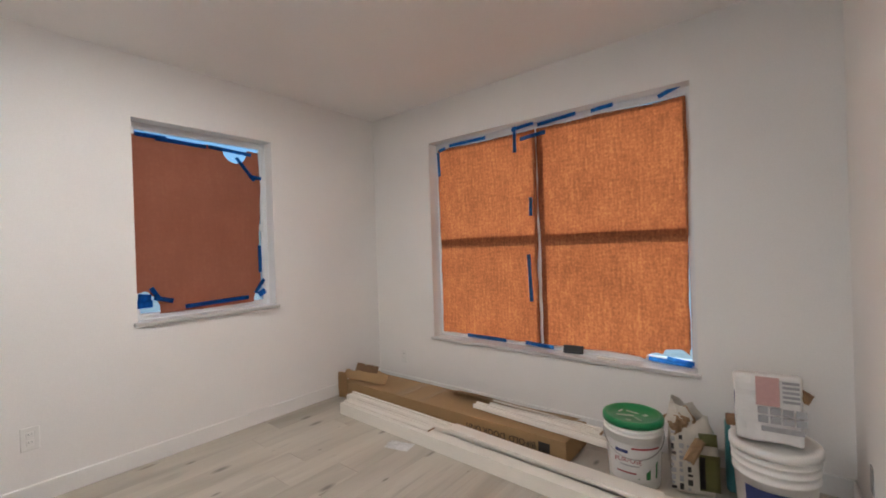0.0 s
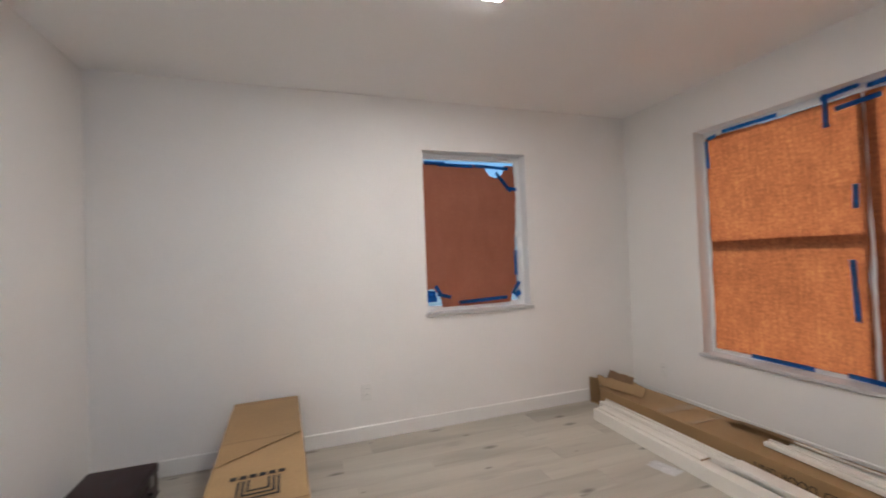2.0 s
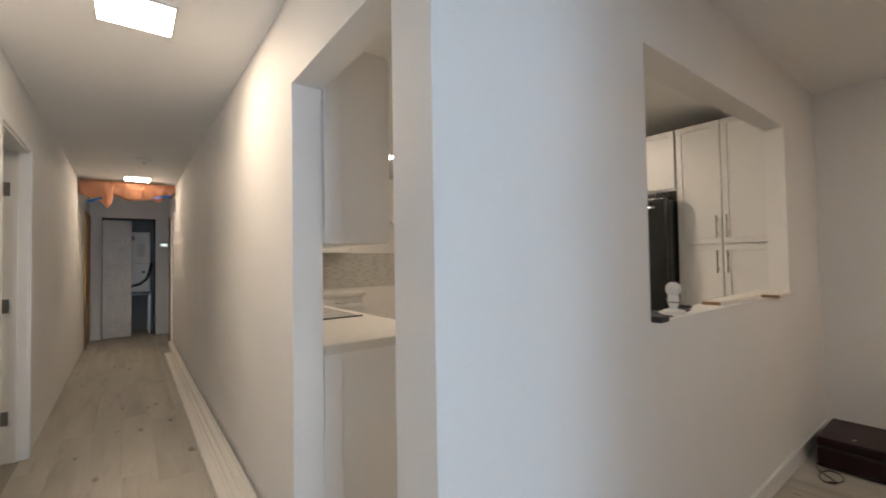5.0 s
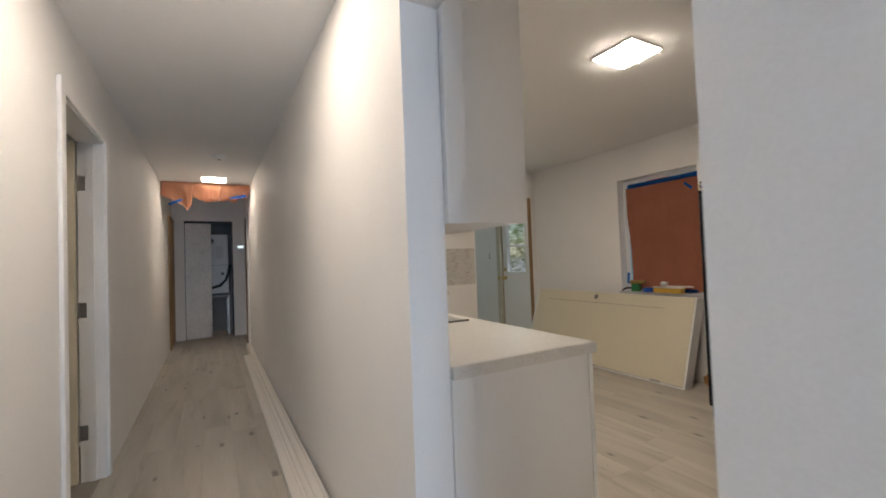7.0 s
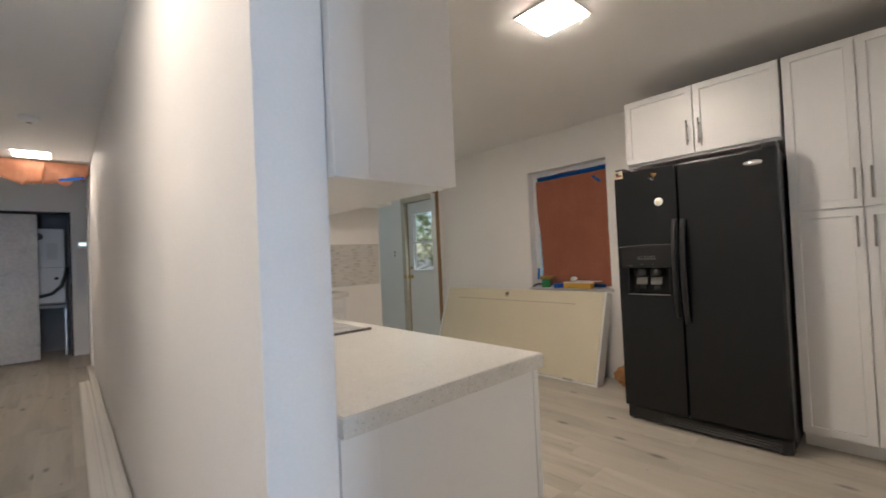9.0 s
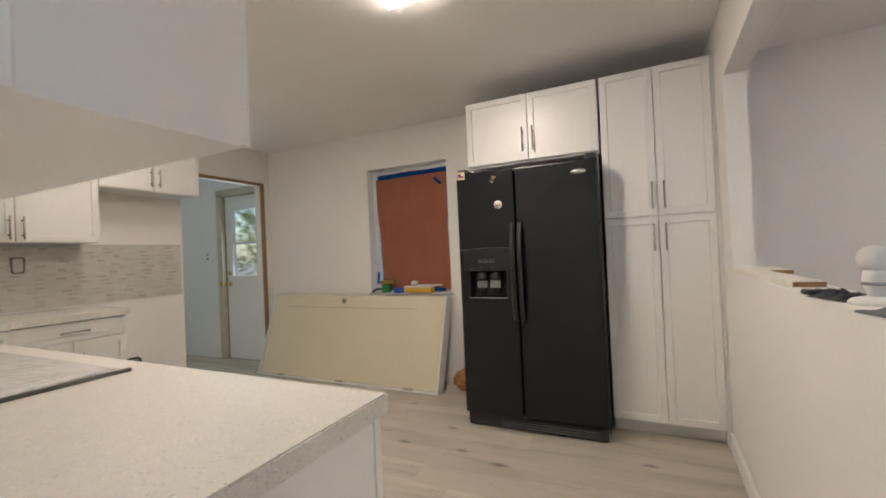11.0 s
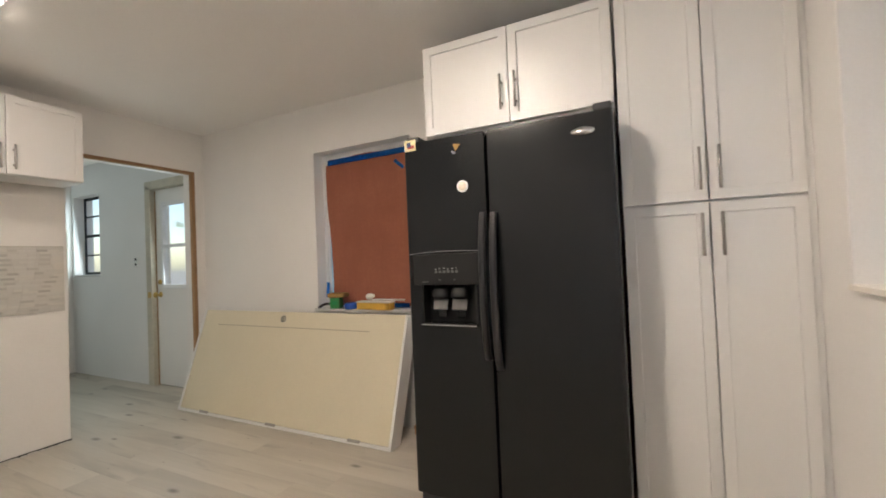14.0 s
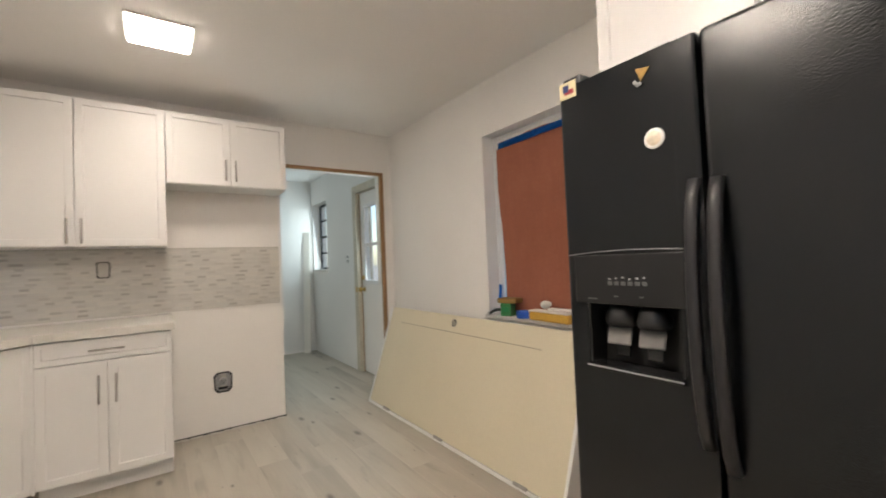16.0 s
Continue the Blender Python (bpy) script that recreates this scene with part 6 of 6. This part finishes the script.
def torn_paper(label, at, w, drops, seed):
    """A hanging strip of building paper; drops are (along, length) corners of its torn lower edge."""
    bm = bmesh.new()
    n_ = 24
    cols = []
    for i in range(n_ + 1):
        u = i / n_
        for (a, p), (b, q) in zip(drops, drops[1:]):
            if a <= u <= b:
                drop = p + (q - p) * (u - a) / (b - a)
        drop *= 1 + 0.06 * noise.noise(Vector((u * 14, seed, 2)))
        cols.append([bm.verts.new((u * w, 0.05 * math.sin(k / 3 + u * 3 + seed) * k / 6 - 0.06 * (k / 6) ** 2 + 0.012 * noise.noise(Vector((u * 6, k * 0.7, seed))), -drop * k / 6)) for k in range(7)])
    for p, q in zip(cols, cols[1:]):
        for k in range(6):
            bm.faces.new((p[k], q[k], q[k + 1], p[k + 1])).smooth = True
    bmesh.ops.solidify(bm, geom=list(bm.faces), thickness=0.001)
    return solid("hanging_paper", bm, CARDPAPER, label, "paper", at=at)


CARDPAPER = paper_material("orange_kraft_paper", (0.66, 0.34, 0.21), (0.40, 0.15, 0.07), 0.2, 40)
HP = -8.46
HZ = 2.43
torn_paper("torn orange building paper hanging at the hall's end", pose(XH + 0.01, HP + 0.02, HZ), 0.38, ((0, 0.12), (0.15, 0.20), (0.28, 0.15), (0.5, 0.26), (0.72, 0.21), (1, 0.25)), 0.4)
torn_paper("torn orange building paper hanging over the hall's end", pose(XH + 0.37, HP + 0.04, HZ), 0.37, ((0, 0.10), (0.08, 0.24), (0.5, 0.255), (0.85, 0.20), (1, 0.17)), 1.2)
torn_paper("torn brown building paper strip hanging to one side", pose(XH + 0.71, HP + 0.03, HZ), 0.37, ((0, 0.10), (0.08, 0.30), (0.2, 0.37), (0.36, 0.30), (0.7, 0.24), (1, 0.19)), 2.4)
tape(pose(XH + 0.05, HP + 0.03, 2.26, 0, 12, 0), 0.22, "blue tape at the edge of the hanging paper", 0.03)
tape(pose(XE - 0.26, HP + 0.03, 2.18, 0, 25, 0), 0.18, "blue tape on the torn paper strip", 0.03)
solid("trim", box(XH - 0.001, XH + 0.018, -9.22, -9.03, 0, 2.1, 0.003), TRIM, "white primed casing at the hall's end", "door frame", "structure")
solid("trim", box(XH - 0.001, XH + 0.012, -9.60, -9.222, 0, 2.06, 0.002), RAWWOOD, "bare brown timber jamb at the hall's end", "door frame", "structure")
# bare timber door in the side of the hall's end
d4 = base("door_4", "bare tan timber door and frame, closed", "door", pose(0, 0, 0), kind="structure")
part("leaf", box(XE - 0.012, XE - 0.001, -10.34, -9.62, 0.008, 2.05, 0.002), TANWOOD, d4)
for a in ((-9.618, -9.54, 0, 2.11), (-10.42, -10.342, 0, 2.11), (-10.342, -9.618, 2.052, 2.11)):
    part("casing", box(XE - 0.020, XE - 0.001, *a, 0.003), TANWOOD, d4)

# closet with the heating unit
cd = base("closet_door", "white closet door leaf wrapped in film, standing ajar", "door", pose(1.68, -10.40, 0.0, 0, 0, 184))
part("leaf", box(0, 0.40, -0.035, 0.0, 0.02, 2.05, 0.003), material("film_wrapped_leaf", (0.66, 0.64, 0.61), 0.3, vary=0.14, scale=6, bump=0.35, fine=24), cd)
part("film", sheet(0.38, 0.30, 12, 8, lambda u, v: 0.006 * noise.noise(Vector((u * 6, v * 6, 3))) + 0.003), PLASTICFILM, cd, "crinkled protective film", pose(0.01, 0.004, 0.03))
part("film", sheet(0.22, 0.10, 8, 5, lambda u, v: 0.006 * noise.noise(Vector((u * 6, v * 6, 9))) + 0.003), PLASTICFILM, cd, "crinkled protective film", pose(0.14, 0.004, 1.86))
for a in ((0.93, 0.955, 0, 2.10), (1.665, 1.69, 0, 2.10)):
    solid("trim", box(a[0], a[1], -10.565, -10.435, a[2], a[3], 0.002), BLACKPLASTIC, "dark edge of the closet opening", "door frame", "structure")
solid("trim", box(0.955, 1.665, -10.565, -10.435, 2.08, 2.10, 0.002), BLACKPLASTIC, "dark edge of the closet opening", "door frame", "structure")
hu = base("air_handler", "white air handler unit on a metal stand in the closet", "air handler", pose(1.20, -10.95, 0.0))
part("cabinet", box(-0.20, 0.24, -0.25, 0.25, 0.78, 1.88, 0.012, 2), WHITEPLASTIC, hu)
part("panel_line", box(-0.20, 0.241, 0.2495, 0.2525, 1.30, 1.306), GREYPLASTIC, hu)
part("label", box(-0.12, 0.0, 0.2495, 0.2525, 1.42, 1.66), WHITESACK, hu, "paper data label")
part("badge", lathe([(0, 0.004), (0.05, 0.004), (0.05, 0), (0, 0)], 20), GREYPLASTIC, hu, at=pose(0.08, 0.25, 1.76, -90, 0, 0))
part("knob", lathe([(0, 0.03), (0.022, 0.03), (0.024, 0), (0, 0)], 14), BLACKPLASTIC, hu, at=pose(-0.10, 0.25, 1.14, -90, 0, 0))
part("base_pan", box(-0.22, 0.26, -0.27, 0.27, 0.70, 0.78, 0.006), GREYPLASTIC, hu)
part("pan_gap", box(-0.21, 0.25, 0.262, 0.272, 0.745, 0.765), BLACKPLASTIC, hu)
for x, y in ((-0.19, -0.24), (0.23, -0.24), (-0.19, 0.25), (0.23, 0.25)):
    part("stand_leg", box(x - 0.014, x + 0.014, y - 0.014, y + 0.014, 0.0, 0.70, 0.002), STEEL, hu)
part("pipe", tube([(-0.22, 0.26, 1.30), (-0.20, 0.30, 1.18), (-0.15, 0.31, 1.02), (-0.05, 0.30, 0.92), (0.10, 0.29, 0.88), (0.20, 0.28, 0.87)], 0.024, 10), BLACKPLASTIC, hu, "black insulated pipe")
th = base("thermostat", "small white wall thermostat with a lit display", "thermostat", pose(0.80, -10.44, 1.62, 0, 0, 180))
part("case", box(-0.085, 0.085, -0.024, 0.0, -0.055, 0.055, 0.006, 2), WHITEPLASTIC, th)
part("display", box(-0.045, 0.045, -0.0255, -0.023, -0.015, 0.030), glow_material("lit_display", (0.75, 0.95, 1.0), 1.3), th, "lit display")

# ---- entry door, glazed; unseen, added as the opening for the entry lamp ----
ed = base("door_3", "glazed white entry door, unseen, added as the opening for the entry daylight", "door", pose(0, 0, 0), kind="structure")
ef = bmesh.new()
for a in ((1.13, 1.18, 0, 2.05), (1.79, 1.84, 0, 2.05), (1.18, 1.79, 0, 0.12), (1.18, 1.79, 1.95, 2.05)):
    bx(ef, a[0], a[1], YN + 0.08, YN + 0.13, a[2], a[3])
part("door_frame", ef, TRIM, ed)
gp = part("pane", box(1.18, 1.79, YN + 0.10, YN + 0.106, 0.12, 1.95), GLASS, ed)


# ---- outdoors, seen through the back door ----
def shrub(x, y, h, seed):
    rng = random.Random(seed)
    t = base("garden_tree", "leafy green garden tree behind the house", "tree", pose(x, y, -0.13))
    tr = bmesh.new()
    tube([(0, 0, 0), (0.05, 0.02, h * 0.3), (0.0, 0.08, h * 0.6)], 0.06, 8, tr)
    for k in range(6):
        a = k * 1.05 + rng.random()
        tube([(0.02, 0.05, h * (0.25 + 0.05 * k)), (0.4 * math.cos(a), 0.4 * math.sin(a), h * (0.45 + 0.06 * k)), (0.8 * math.cos(a), 0.8 * math.sin(a), h * (0.55 + 0.06 * k))], 0.025, 6, tr)
    part("trunk", tr, BARK, t)
    verts, faces = [], []
    for k in range(1500):
        a, el = rng.random() * 6.283, rng.random() ** 0.6
        r = (0.35 + 0.75 * rng.random()) * (0.6 + 0.5 * noise.noise(Vector((math.cos(a) * 2, math.sin(a) * 2, el * 4 + seed))) + 0.3)
        c = Vector((r * math.cos(a), r * math.sin(a), h * (0.22 + 0.78 * el)))
        u = Vector((rng.gauss(0, 1), rng.gauss(0, 1), rng.gauss(0, 0.6))).normalized() * (0.05 + 0.05 * rng.random())
        w = u.cross(Vector((rng.gauss(0, 1), rng.gauss(0, 1), rng.gauss(0, 1))).normalized()).normalized() * u.length * 0.45
        i = len(verts)
        verts += [c - u, c + w, c + u, c - w]
        faces.append((i, i + 1, i + 2, i + 3))
    me = bpy.data.meshes.new("crown")
    me.from_pydata(verts, [], faces)
    me.materials.append(LEAF)
    ob = new("crown", me)
    ob.parent = t


for k, (x, y, h) in enumerate(((-6.2, -7.6, 3.4), (-7.0, -9.2, 3.0), (-6.6, -10.8, 3.2), (-7.8, -6.2, 3.6))):
    shrub(x, y, h, 11 + k)
fence = base("garden_fence", "weathered pale board fence behind the house", "fence", pose(-9.5, -14.0, -0.13))
for k in range(60):
    part("board", box(0, 0.02, k * 0.2, k * 0.2 + 0.185, 0, 1.75), PRIMED, fence)

# ---- floor boards, last ----
floor_ = bpy.data.objects["floor"]
PW, PL = 0.18, 1.22
plank_bm = box(0, PW - 0.0005, 0, PL - 0.0005, -0.006, 0.0, 0.0003)
PLANKMESH = mesh_of("floor_plank", plank_bm, PLANK)
ROOMS = ((XD, 0.56, YS, YN), (0.56, XE, -10.4, YN), (XW, XH - 0.13, -6.36, YS - 0.14), (XW, -1.0, -8.83, -6.35), (0.6, 2.0, -11.3, -10.3), (-0.2, 2.9, -10.45, -9.55))
rng = random.Random(8)
i = 0
x = XW - 0.04
while x < XE + 0.05:
    y = -11.4 - rng.random() * PL
    while y < YN:
        if any(x + PW > a + 0.001 and x < b - 0.001 and y + PL > c + 0.001 and y < d - 0.001 for a, b, c, d in ROOMS):
            ob = new("floor_plank", PLANKMESH)
            ob.location = (x, y, 0)
            ob.scale = (min(1.0, (XE + 0.1 - x) / PW), min(1.0, (YN + 0.02 - y) / PL), 1)
            ob.parent = floor_
        y += PL
    x += PW
